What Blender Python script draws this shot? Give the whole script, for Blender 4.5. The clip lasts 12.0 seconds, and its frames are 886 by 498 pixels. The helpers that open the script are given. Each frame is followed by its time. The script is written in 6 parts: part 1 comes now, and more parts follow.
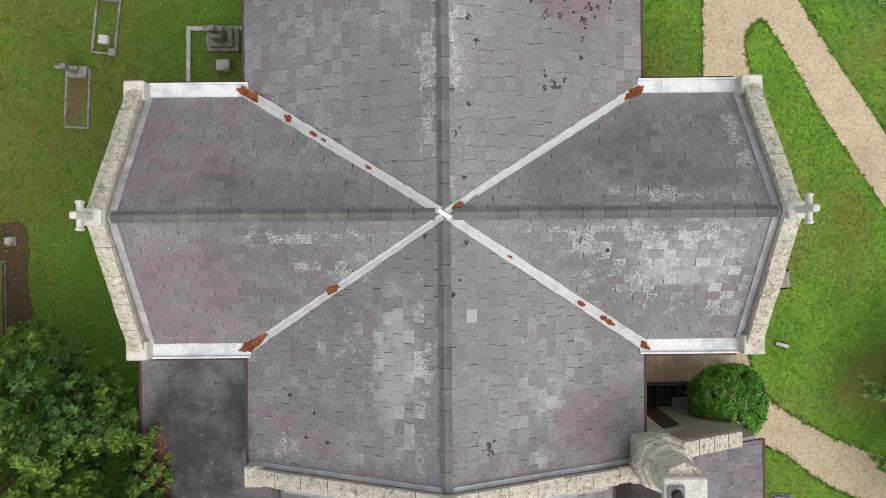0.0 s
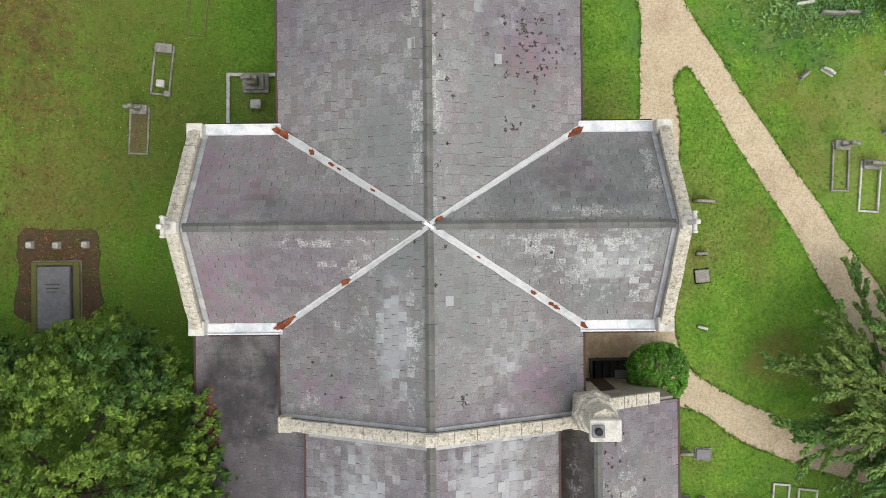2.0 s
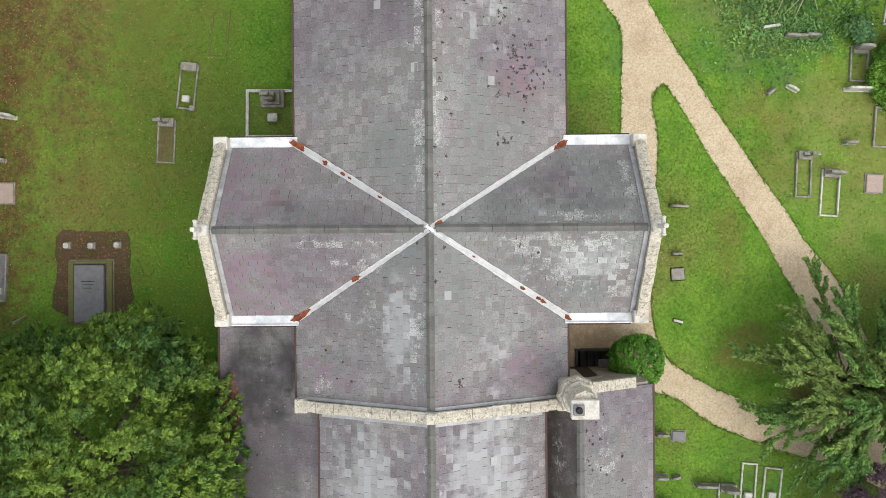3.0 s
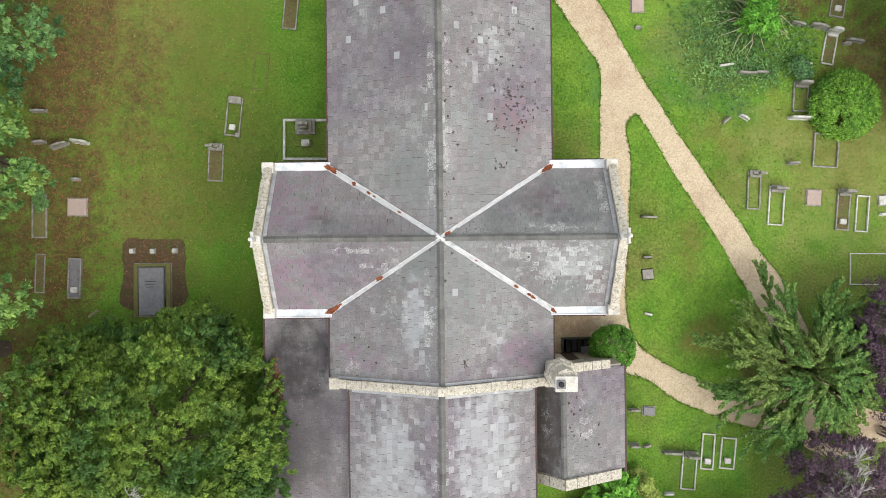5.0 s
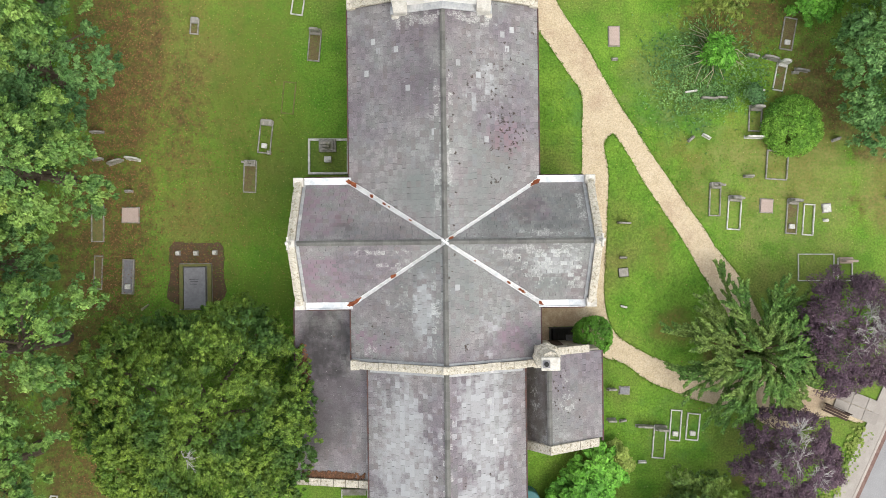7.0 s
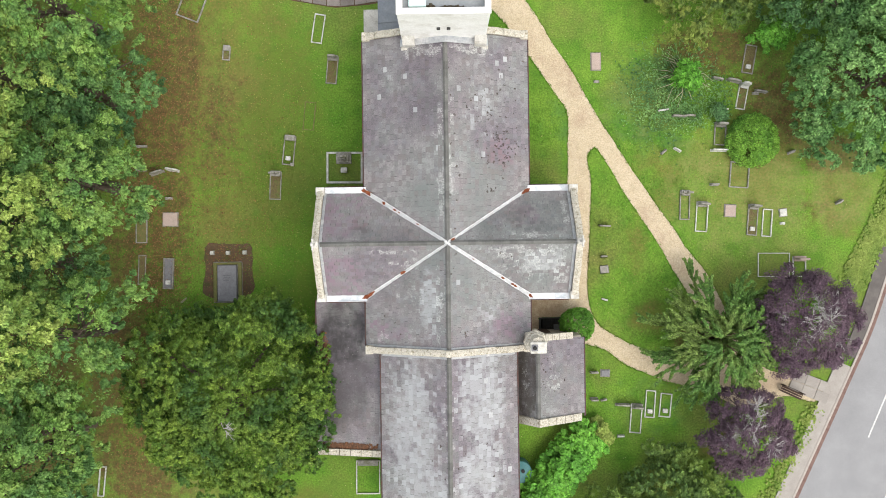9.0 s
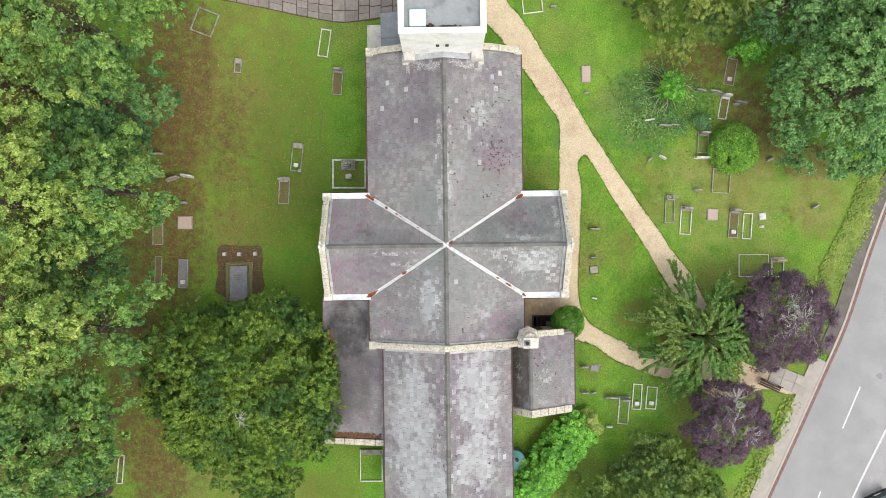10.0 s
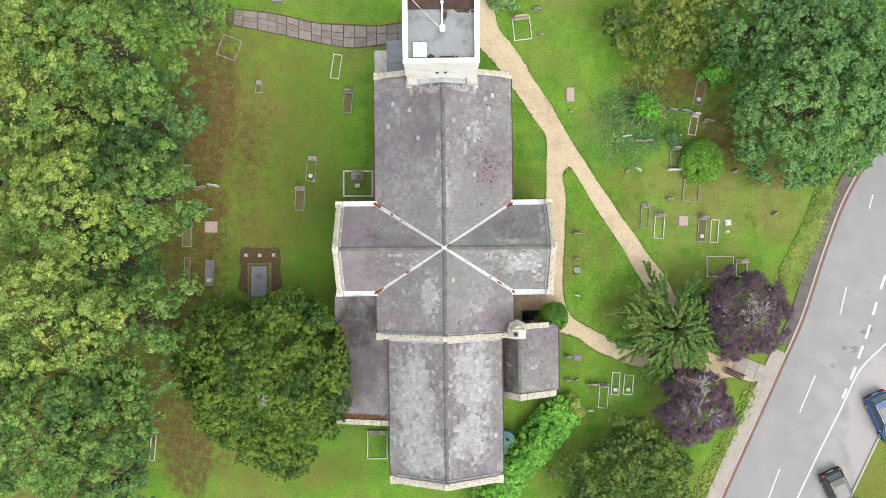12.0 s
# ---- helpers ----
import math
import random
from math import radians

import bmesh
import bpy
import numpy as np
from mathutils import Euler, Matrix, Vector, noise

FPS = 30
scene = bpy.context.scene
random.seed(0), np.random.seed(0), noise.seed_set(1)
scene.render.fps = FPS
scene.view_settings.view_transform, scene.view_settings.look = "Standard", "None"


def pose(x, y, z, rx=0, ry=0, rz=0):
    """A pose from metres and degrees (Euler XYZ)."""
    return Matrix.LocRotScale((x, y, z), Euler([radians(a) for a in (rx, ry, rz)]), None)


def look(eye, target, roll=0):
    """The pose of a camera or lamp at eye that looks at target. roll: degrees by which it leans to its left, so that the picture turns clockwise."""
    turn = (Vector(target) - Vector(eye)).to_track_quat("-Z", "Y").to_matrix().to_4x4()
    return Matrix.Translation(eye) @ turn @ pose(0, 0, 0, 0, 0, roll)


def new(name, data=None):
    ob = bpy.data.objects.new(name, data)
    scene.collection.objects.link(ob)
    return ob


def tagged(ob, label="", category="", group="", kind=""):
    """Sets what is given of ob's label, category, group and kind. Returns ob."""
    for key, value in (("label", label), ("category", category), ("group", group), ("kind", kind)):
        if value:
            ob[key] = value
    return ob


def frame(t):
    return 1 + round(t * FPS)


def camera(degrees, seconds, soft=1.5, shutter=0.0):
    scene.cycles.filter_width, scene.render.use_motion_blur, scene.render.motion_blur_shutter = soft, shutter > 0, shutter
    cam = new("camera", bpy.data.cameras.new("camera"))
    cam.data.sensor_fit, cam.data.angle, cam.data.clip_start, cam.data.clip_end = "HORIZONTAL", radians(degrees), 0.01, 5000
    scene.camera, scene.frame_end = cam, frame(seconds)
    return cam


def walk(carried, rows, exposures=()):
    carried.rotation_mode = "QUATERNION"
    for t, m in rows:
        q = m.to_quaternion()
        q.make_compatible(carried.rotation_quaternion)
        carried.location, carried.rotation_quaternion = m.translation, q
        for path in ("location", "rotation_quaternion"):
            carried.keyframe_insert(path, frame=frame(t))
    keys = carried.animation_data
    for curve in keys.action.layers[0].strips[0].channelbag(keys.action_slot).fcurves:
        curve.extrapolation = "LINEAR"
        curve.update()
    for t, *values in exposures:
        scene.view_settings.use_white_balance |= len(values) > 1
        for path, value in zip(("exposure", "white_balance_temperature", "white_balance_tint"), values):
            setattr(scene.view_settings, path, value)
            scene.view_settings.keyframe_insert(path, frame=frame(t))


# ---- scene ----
cam = camera(52.0, 12.0, soft=0.75)
ROWS = [
    (0, -0.042, -0.75, 28.034, -0.048, -0.014, -0.566),
    (0.5, -0.016, -0.699, 29.733, -0.038, 0.01, -0.52),
    (1, 0.108, -0.675, 31.418, -0.022, 0.015, -0.501),
    (1.5, 0.287, -0.697, 33.201, 0.001, 0.026, -0.529),
    (2, 0.423, -0.719, 34.995, 0.034, 0.039, -0.544),
    (2.5, 0.475, -0.738, 36.766, 0.06, 0.042, -0.532),
    (3, 0.458, -0.721, 38.513, 0.057, 0.043, -0.488),
    (5, 0.112, -0.474, 45.596, 0.023, 0.019, -0.595),
    (5.5, 0.07, -0.469, 47.351, 0.017, 0.004, -0.643),
    (6, 0.037, -0.43, 49.117, 0.018, -0, -0.672),
    (6.5, -0.01, -0.383, 50.949, 0.02, -0.007, -0.718),
    (7, -0.12, -0.367, 52.76, 0.021, -0.017, -0.7),
    (9, -0.281, -0.334, 59.942, -0.014, -0.016, -0.759),
    (9.5, -0.23, -0.284, 61.764, -0.026, -0.018, -0.739),
    (10, -0.202, -0.203, 63.61, -0.031, -0.014, -0.734),
    (10.5, -0.158, -0.16, 65.465, -0.023, -0.007, -0.74),
    (11, -0.12, -0.145, 67.305, -0.003, -0, -0.706),
    (11.5, -0.089, -0.133, 69.176, 0.016, 0.008, -0.67),
    (12, -0.088, -0.121, 71.049, 0.035, 0.013, -0.625),
]
walk(cam, [(t, pose(x, y, z, rx, ry, rz)) for t, x, y, z, rx, ry, rz in ROWS], [(0.0, 0.3), (2.5, 0.5), (5.5, 0.7), (9.0, 0.76), (12.0, 0.78)])

# ---- light: bright overcast, a soft brighter side in the south-east ----
world = bpy.data.worlds.new("overcast_sky")
scene.world = world
world.use_nodes = True
wn = world.node_tree.nodes
wl = world.node_tree.links
sky = wn.new("ShaderNodeTexSky")
sky.sky_type = "NISHITA"
sky.sun_disc = False
sky.sun_elevation = radians(58)
sky.sun_rotation = radians(139)
sky.air_density, sky.dust_density = 1.0, 4.0
cloud = wn.new("ShaderNodeMixRGB")
cloud.inputs[0].default_value = 0.72
cloud.inputs[2].default_value = (7.5, 7.6, 7.8, 1)
wl.new(sky.outputs[0], cloud.inputs[1])
wl.new(cloud.outputs[0], wn["Background"].inputs[0])
wn["Background"].inputs[1].default_value = 0.112
sun = new("sun", bpy.data.lights.new("sun", "SUN"))
sun.data.energy, sun.data.angle, sun.data.color = 1.5, radians(45), (1.0, 0.95, 0.86)
sun.matrix_world = look((15, -17, 36), (0, 0, 0))


# ---- materials ----
def mat(name, c1, c2, scale=4.0, rough=0.85, bump=0.3, c3=None, big=0.35, metal=0.0, rand="", amount=0.5, fine=40.0, trans=0.0, big_at=(0.52, 0.66), spec=0.3, grain=0.3):
    """Two colours mixed by a middle noise, a third in large stains, fine grain and relief; rand: per 'object' or 'island' shade."""
    m = bpy.data.materials.new(name)
    m.use_nodes = True
    n, l = m.node_tree.nodes, m.node_tree.links
    b = n["Principled BSDF"]
    geo = n.new("ShaderNodeNewGeometry")

    def tex(s, detail=6.0, r=0.6):
        t = n.new("ShaderNodeTexNoise")
        t.inputs["Scale"].default_value, t.inputs["Detail"].default_value, t.inputs["Roughness"].default_value = s, detail, r
        l.new(geo.outputs["Position"], t.inputs["Vector"])
        return t.outputs["Fac"]

    def mixed(kind, fac, a, bb):
        x = n.new("ShaderNodeMixRGB")
        x.blend_type = kind
        for s, v in zip(x.inputs, (fac, a, bb)):
            if isinstance(v, bpy.types.NodeSocket):
                l.new(v, s)
            elif isinstance(v, tuple):
                s.default_value = (*v[:3], 1)
            else:
                s.default_value = v
        return x.outputs[0]

    def ramp(fac, lo, hi):
        r = n.new("ShaderNodeMapRange")
        r.inputs["From Min"].default_value, r.inputs["From Max"].default_value = lo, hi
        l.new(fac, r.inputs["Value"])
        return r.outputs[0]

    col = mixed("MIX", ramp(tex(scale), 0.35, 0.65), c1, c2)
    if c3:
        f = ramp(tex(big, 5.0), *big_at)
        col = mixed("MIX", f, col, c3)
    if rand:
        src = n.new("ShaderNodeObjectInfo").outputs["Random"] if rand == "object" else geo.outputs["Random Per Island"]
        r = n.new("ShaderNodeMapRange")
        r.inputs["To Min"].default_value, r.inputs["To Max"].default_value = 1 - amount, 1 + amount
        l.new(src, r.inputs["Value"])
        col = mixed("MULTIPLY", 1.0, col, r.outputs[0])
    g = n.new("ShaderNodeMapRange")
    g.inputs["From Min"].default_value, g.inputs["From Max"].default_value = 0.28, 0.72
    g.inputs["To Min"].default_value, g.inputs["To Max"].default_value = 1 - grain, 1 + grain
    l.new(tex(fine, 6.0, 0.72), g.inputs["Value"])
    col = mixed("MULTIPLY", 1.0, col, g.outputs[0])
    l.new(col, b.inputs["Base Color"])
    b.inputs["Roughness"].default_value, b.inputs["Metallic"].default_value = rough, metal
    b.inputs["Specular IOR Level"].default_value = spec
    if bump:
        bp = n.new("ShaderNodeBump")
        bp.inputs["Strength"].default_value, bp.inputs["Distance"].default_value = bump, 0.03
        l.new(tex(fine * 0.6, 4.0), bp.inputs["Height"])
        l.new(bp.outputs[0], b.inputs["Normal"])
    if trans:
        t = n.new("ShaderNodeBsdfTranslucent")
        l.new(col, t.inputs["Color"])
        mx = n.new("ShaderNodeMixShader")
        mx.inputs[0].default_value = trans
        l.new(b.outputs[0], mx.inputs[1])
        l.new(t.outputs[0], mx.inputs[2])
        l.new(mx.outputs[0], n["Material Output"].inputs["Surface"])
    return m


def patches(m, spots, scale, soft=0.35, cap=0.55, own=None, step=0.5):
    """A mask of soft, ragged ellipses on the plan: rows of x, y, half-width, half-length, strength."""
    n, l = m.node_tree.nodes, m.node_tree.links
    geo = n.new("ShaderNodeNewGeometry")
    rag = n.new("ShaderNodeTexNoise")
    rag.inputs["Scale"].default_value, rag.inputs["Detail"].default_value, rag.inputs["Roughness"].default_value = scale, 9.0, 0.68
    l.new(geo.outputs["Position"], rag.inputs["Vector"])

    def op(kind, a, b):
        x = n.new("ShaderNodeMath")
        x.operation = kind
        for s, v in zip(x.inputs, (a, b)):
            if isinstance(v, bpy.types.NodeSocket):
                l.new(v, s)
            else:
                s.default_value = v
        return x.outputs[0]

    total = None
    for x, y, rx, ry, strength in spots:
        mp = n.new("ShaderNodeMapping")
        mp.vector_type = "TEXTURE"
        mp.inputs["Location"].default_value = (x, y, 0)
        mp.inputs["Scale"].default_value = (rx, ry, 1e4)
        l.new(geo.outputs["Position"], mp.inputs["Vector"])
        ln = n.new("ShaderNodeVectorMath")
        ln.operation = "LENGTH"
        l.new(mp.outputs[0], ln.inputs[0])
        f = op("MULTIPLY", op("SUBTRACT", 1.25, ln.outputs["Value"]), strength)
        total = f if total is None else op("MAXIMUM", total, f)
    rg = n.new("ShaderNodeMapRange")
    rg.inputs["From Min"].default_value, rg.inputs["From Max"].default_value = 0.42, 0.42 + soft
    both = op("ADD", op("MINIMUM", total, cap), op("MULTIPLY", op("SUBTRACT", rag.outputs["Fac"], 0.5), 1.6))
    if own is not None:
        # each piece takes or misses the patch as a whole
        both = op("ADD", both, op("MULTIPLY", op("SUBTRACT", own, 0.5), step))
    l.new(both, rg.inputs["Value"])
    return rg.outputs[0]


def overlay(m, fac, colour, most=1.0):
    """Lay a colour over the base colour by a mask."""
    n, l = m.node_tree.nodes, m.node_tree.links
    b = n["Principled BSDF"]
    old = b.inputs["Base Color"].links[0].from_socket
    x = n.new("ShaderNodeMixRGB")
    k = n.new("ShaderNodeMath")
    k.operation = "MULTIPLY"
    k.inputs[1].default_value = most
    l.new(fac, k.inputs[0])
    l.new(k.outputs[0], x.inputs[0])
    l.new(old, x.inputs[1])
    if isinstance(colour, tuple):
        x.inputs[2].default_value = (*colour, 1)
    else:
        l.new(colour, x.inputs[2])
    l.new(x.outputs[0], b.inputs["Base Color"])


def slate_mat(name, rand):
    """Purple-grey and green-grey slates, paler single pieces, pale lichen and moss spots in patches."""
    m = mat(name, (0.226, 0.203, 0.208), (0.228, 0.238, 0.23), 0.35, 0.6, 0.2, c3=(0.165, 0.145, 0.163), big=0.2, rand=rand, amount=0.17, fine=18.0, spec=0.4, grain=0.46, big_at=(0.46, 0.6))
    n, l = m.node_tree.nodes, m.node_tree.links
    geo = n.new("ShaderNodeNewGeometry")
    src = n.new("ShaderNodeObjectInfo").outputs["Random"] if rand == "object" else geo.outputs["Random Per Island"]
    overlay(m, patches(m, [(0, -2.0, 2.8, 5.0, 0.9), (-1.0, 2.5, 2.2, 2.5, 0.8), (2.2, 3.0, 2.4, 4.0, 0.8), (5.5, -1.5, 2.5, 2.2, 0.8)], 0.6, 0.5, 0.7, src, 0.4), (0.16, 0.18, 0.172), 0.8)
    overlay(m, patches(m, [(-6.2, 1.6, 1.8, 1.9, 1.0), (-6.4, -2.0, 1.8, 2.0, 1.0), (4.6, 1.5, 1.0, 1.0, 1.0), (3.5, -5.0, 2.5, 1.5, 0.7), (-3.5, -5.2, 2.0, 1.2, 0.7), (3.2, 5.4, 1.6, 1.0, 0.8)], 0.6, 0.4, 0.7, src, 0.5), (0.205, 0.147, 0.182), 0.92)
    overlay(m, patches(m, [(4.1, 1.5, 0.8, 0.7, 0.9), (3.0, 5.0, 1.4, 1.6, 0.7), (-5.0, 1.0, 1.2, 0.8, 0.6)], 1.2, 0.4, 0.7, src, 0.6), (0.18, 0.125, 0.115), 0.4)
    # single slates of another bed: browner, greener or bluer than their neighbours
    for low, high, tint in ((0.1, 0.17, (0.17, 0.14, 0.135)), (0.3, 0.37, (0.15, 0.165, 0.15)), (0.55, 0.62, (0.19, 0.2, 0.215)), (0.7, 0.76, (0.125, 0.115, 0.12))):
        gate = n.new("ShaderNodeMath")
        gate.operation = "COMPARE"
        gate.inputs[1].default_value, gate.inputs[2].default_value = (low + high) / 2, (high - low) / 2
        l.new(src, gate.inputs[0])
        overlay(m, gate.outputs[0], tint, 0.32)
    overlay(m, patches(m, [(5.4, 1.6, 2.3, 1.7, 1.1), (-4.6, 0.5, 3.2, 0.7, 0.6), (4.0, -1.8, 1.6, 1.4, 0.8)], 1.0, 0.5, 0.75, src, 0.4), (0.1, 0.104, 0.11), 0.6)
    # shade painted brown-black on the vestry's west slope beside the chancel
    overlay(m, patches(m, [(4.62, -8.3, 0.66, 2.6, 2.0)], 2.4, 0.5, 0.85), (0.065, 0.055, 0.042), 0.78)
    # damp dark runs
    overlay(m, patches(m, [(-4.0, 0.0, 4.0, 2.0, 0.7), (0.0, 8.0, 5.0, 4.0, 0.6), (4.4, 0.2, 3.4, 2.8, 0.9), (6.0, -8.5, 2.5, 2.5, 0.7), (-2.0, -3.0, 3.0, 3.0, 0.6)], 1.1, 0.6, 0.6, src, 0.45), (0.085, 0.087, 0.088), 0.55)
    # darker slates over the aisle, near-black at its north end
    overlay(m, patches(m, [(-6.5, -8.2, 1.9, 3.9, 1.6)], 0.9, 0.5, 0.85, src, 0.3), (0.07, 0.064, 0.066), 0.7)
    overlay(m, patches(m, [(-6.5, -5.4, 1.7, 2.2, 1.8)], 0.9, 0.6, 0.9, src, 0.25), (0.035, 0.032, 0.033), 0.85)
    odd = n.new("ShaderNodeMath")
    odd.operation = "GREATER_THAN"
    odd.inputs[1].default_value = 0.9975
    l.new(src, odd.inputs[0])
    overlay(m, odd.outputs[0], (0.36, 0.37, 0.38), 0.8)
    some = n.new("ShaderNodeMath")
    some.operation = "GREATER_THAN"
    some.inputs[1].default_value = 0.8
    l.new(src, some.inputs[0])
    pale = patches(m, [(1.9, -9.0, 1.8, 3.6, 1.2), (2.0, -13.0, 1.8, 3.0, 0.9), (-1.5, -14.5, 2.2, 2.2, 1.1), (1.2, -13.5, 1.2, 2.0, 0.9), (-2.2, -11.0, 2.0, 5.5, 1.0), (-1.1, -3.4, 0.8, 2.6, 0.9), (5.6, -1.2, 2.2, 1.2, 0.8), (2.0, 8.0, 1.5, 3.0, 0.5), (2.6, -4.2, 2.0, 2.2, 0.45)], 1.8, 0.4, 0.8, src, 0.28)
    both = n.new("ShaderNodeMath")
    both.operation = "MULTIPLY"
    l.new(pale, both.inputs[0])
    l.new(some.outputs[0], both.inputs[1])
    overlay(m, pale, (0.38, 0.395, 0.4), 0.62)
    overlay(m, both.outputs[0], (0.4, 0.42, 0.44), 0.3)
    # pale lichen spots along the ridges and on the south-east slope
    lichen = [(-0.5, -3.6, 0.45, 2.6, 0.52), (-0.35, 3.0, 0.3, 2.6, 0.6), (0.3, 5.0, 0.3, 7.0, 0.4), (-0.4, 7.0, 0.4, 2.2, 0.45), (4.4, -0.55, 3.2, 0.5, 0.75), (4.8, -1.5, 2.4, 1.3, 0.55), (6.3, -8.4, 0.9, 1.8, 0.42), (4.6, -8.6, 0.4, 1.6, 0.45), (-2.6, -1.2, 1.6, 0.5, 0.45), (-3.0, -0.5, 3.0, 0.25, 0.42), (6.6, -1.6, 0.7, 1.4, 0.65), (4.8, 0.4, 2.6, 0.3, 0.5), (6.9, 1.6, 0.35, 1.2, 0.6), (-2.2, -3.0, 1.6, 1.2, 0.36), (-4.0, -5.5, 1.0, 0.7, 0.4), (0.0, -11.0, 0.5, 5.0, 0.45), (-1.4, 11.2, 1.6, 0.5, 0.9), (1.6, 11.2, 1.6, 0.4, 0.8)]
    crust = patches(m, [(x, y, w, h, k * 1.1) for x, y, w, h, k in lichen], 6.0, 0.3, 0.6, src, 0.55)
    grit = n.new("ShaderNodeTexNoise")
    grit.inputs["Scale"].default_value, grit.inputs["Detail"].default_value, grit.inputs["Roughness"].default_value = 20.0, 8.0, 0.8
    l.new(geo.outputs["Position"], grit.inputs["Vector"])
    edge = n.new("ShaderNodeMapRange")
    edge.inputs["From Min"].default_value, edge.inputs["From Max"].default_value = 0.47, 0.56
    l.new(grit.outputs["Fac"], edge.inputs["Value"])
    spots = n.new("ShaderNodeMath")
    spots.operation = "MULTIPLY"
    l.new(crust, spots.inputs[0])
    l.new(edge.outputs[0], spots.inputs[1])
    overlay(m, spots.outputs[0], (0.58, 0.59, 0.56), 0.75)
    # sparse pin-head spots of lichen all over
    pin = n.new("ShaderNodeTexVoronoi")
    pin.inputs["Scale"].default_value = 3.4
    l.new(geo.outputs["Position"], pin.inputs["Vector"])
    dot = n.new("ShaderNodeMapRange")
    dot.inputs["From Min"].default_value, dot.inputs["From Max"].default_value = 0.1, 0.06
    l.new(pin.outputs["Distance"], dot.inputs["Value"])
    overlay(m, dot.outputs[0], (0.5, 0.5, 0.47), 0.4)
    return m


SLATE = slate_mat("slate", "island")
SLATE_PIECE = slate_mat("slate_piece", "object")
DECK = mat("roof_deck", (0.06, 0.06, 0.062), (0.09, 0.085, 0.085), 3.0, 0.9, 0.2)
RIDGE = mat("ridge_tile", (0.115, 0.115, 0.108), (0.16, 0.158, 0.148), 2.0, 0.8, 0.3, rand="object", amount=0.14)
LEAD = mat("white_painted_lead", (0.88, 0.88, 0.88), (0.8, 0.815, 0.82), 2.2, 0.55, 0.12, c3=(0.6, 0.64, 0.67), big=2.3, fine=9.0, grain=0.12, big_at=(0.55, 0.75))
GUTTER_LEAD = mat("gutter_lead", (0.72, 0.73, 0.74), (0.62, 0.64, 0.66), 1.6, 0.55, 0.12, c3=(0.48, 0.52, 0.55), big=1.6, fine=9.0, grain=0.14)
FLASH = mat("pale_lead_flashing", (0.4, 0.41, 0.42), (0.3, 0.315, 0.33), 2.5, 0.5, 0.2, c3=(0.5, 0.5, 0.5), big=1.5, fine=9.0, grain=0.2)
GREY_LEAD = mat("grey_lead", (0.2, 0.22, 0.25), (0.26, 0.28, 0.305), 1.6, 0.55, 0.15, fine=9.0, grain=0.15)
TOWER_LEAD = mat("tower_lead", (0.22, 0.24, 0.25), (0.27, 0.285, 0.295), 0.9, 0.55, 0.1, c3=(0.16, 0.17, 0.175), big=0.8, fine=7.0, grain=0.1)
RUST = mat("rust", (0.13, 0.035, 0.016), (0.24, 0.075, 0.03), 6.0, 0.9, 0.4, fine=30.0)
IRON = mat("rusty_iron_gutter", (0.1, 0.045, 0.035), (0.06, 0.05, 0.05), 3.0, 0.7, 0.3)
STONE = mat("weathered_limestone", (0.56, 0.52, 0.44), (0.42, 0.395, 0.33), 3.0, 0.92, 0.7, c3=(0.23, 0.2, 0.13), big=8.0, fine=20.0, big_at=(0.52, 0.68), grain=0.5)
PALE_STONE = mat("pale_limestone", (0.6, 0.585, 0.54), (0.52, 0.5, 0.45), 2.0, 0.9, 0.3, c3=(0.38, 0.36, 0.31), big=2.5, fine=20.0)
LIMEWASH = mat("limewash", (0.82, 0.81, 0.78), (0.74, 0.73, 0.69), 1.5, 0.9, 0.3, c3=(0.66, 0.64, 0.59), big=0.8, fine=12.0, grain=0.14)
WALL_STONE = mat("wall_stone", (0.36, 0.33, 0.27), (0.28, 0.26, 0.22), 2.5, 0.95, 0.6)
GRAVE = mat("grave_stone", (0.33, 0.315, 0.285), (0.2, 0.195, 0.17), 5.0, 0.92, 0.5, c3=(0.17, 0.17, 0.12), big=2.2, fine=30.0)
WHITE_GRAVE = mat("pale_grave_stone", (0.6, 0.595, 0.56), (0.44, 0.44, 0.4), 4.0, 0.85, 0.3, c3=(0.26, 0.27, 0.2), big=2.6, fine=22.0, big_at=(0.54, 0.7))
PINK = mat("pink_sandstone", (0.42, 0.33, 0.29), (0.36, 0.29, 0.25), 4.0, 0.9, 0.4, fine=30.0)
GRANITE = mat("dark_granite", (0.16, 0.16, 0.17), (0.21, 0.21, 0.22), 6.0, 0.5, 0.1, fine=60.0)
EARTH = mat("bare_earth", (0.12, 0.075, 0.045), (0.085, 0.06, 0.035), 3.0, 0.98, 0.8, c3=(0.07, 0.075, 0.025), big=1.4)
GRAVEL = mat("gravel", (0.48, 0.395, 0.265), (0.53, 0.445, 0.315), 1.2, 0.95, 0.8, c3=(0.43, 0.335, 0.235), big=0.4, fine=14.0, grain=0.34)
ASPHALT = mat("worn_asphalt", (0.25, 0.25, 0.255), (0.29, 0.29, 0.295), 0.7, 0.9, 0.3, c3=(0.25, 0.25, 0.255), big=0.15, fine=50.0)
BED = mat("grassy_earth", (0.14, 0.13, 0.05), (0.12, 0.09, 0.045), 4.0, 0.95, 0.6, c3=(0.1, 0.15, 0.03), big=1.5, grain=0.45, fine=14.0)
PAVING = mat("pavement_slab", (0.29, 0.265, 0.24), (0.345, 0.32, 0.29), 1.5, 0.92, 0.3, rand="object", amount=0.12)
FLAG = mat("flagstone", (0.19, 0.165, 0.15), (0.24, 0.215, 0.195), 2.0, 0.9, 0.4, rand="object", amount=0.16)
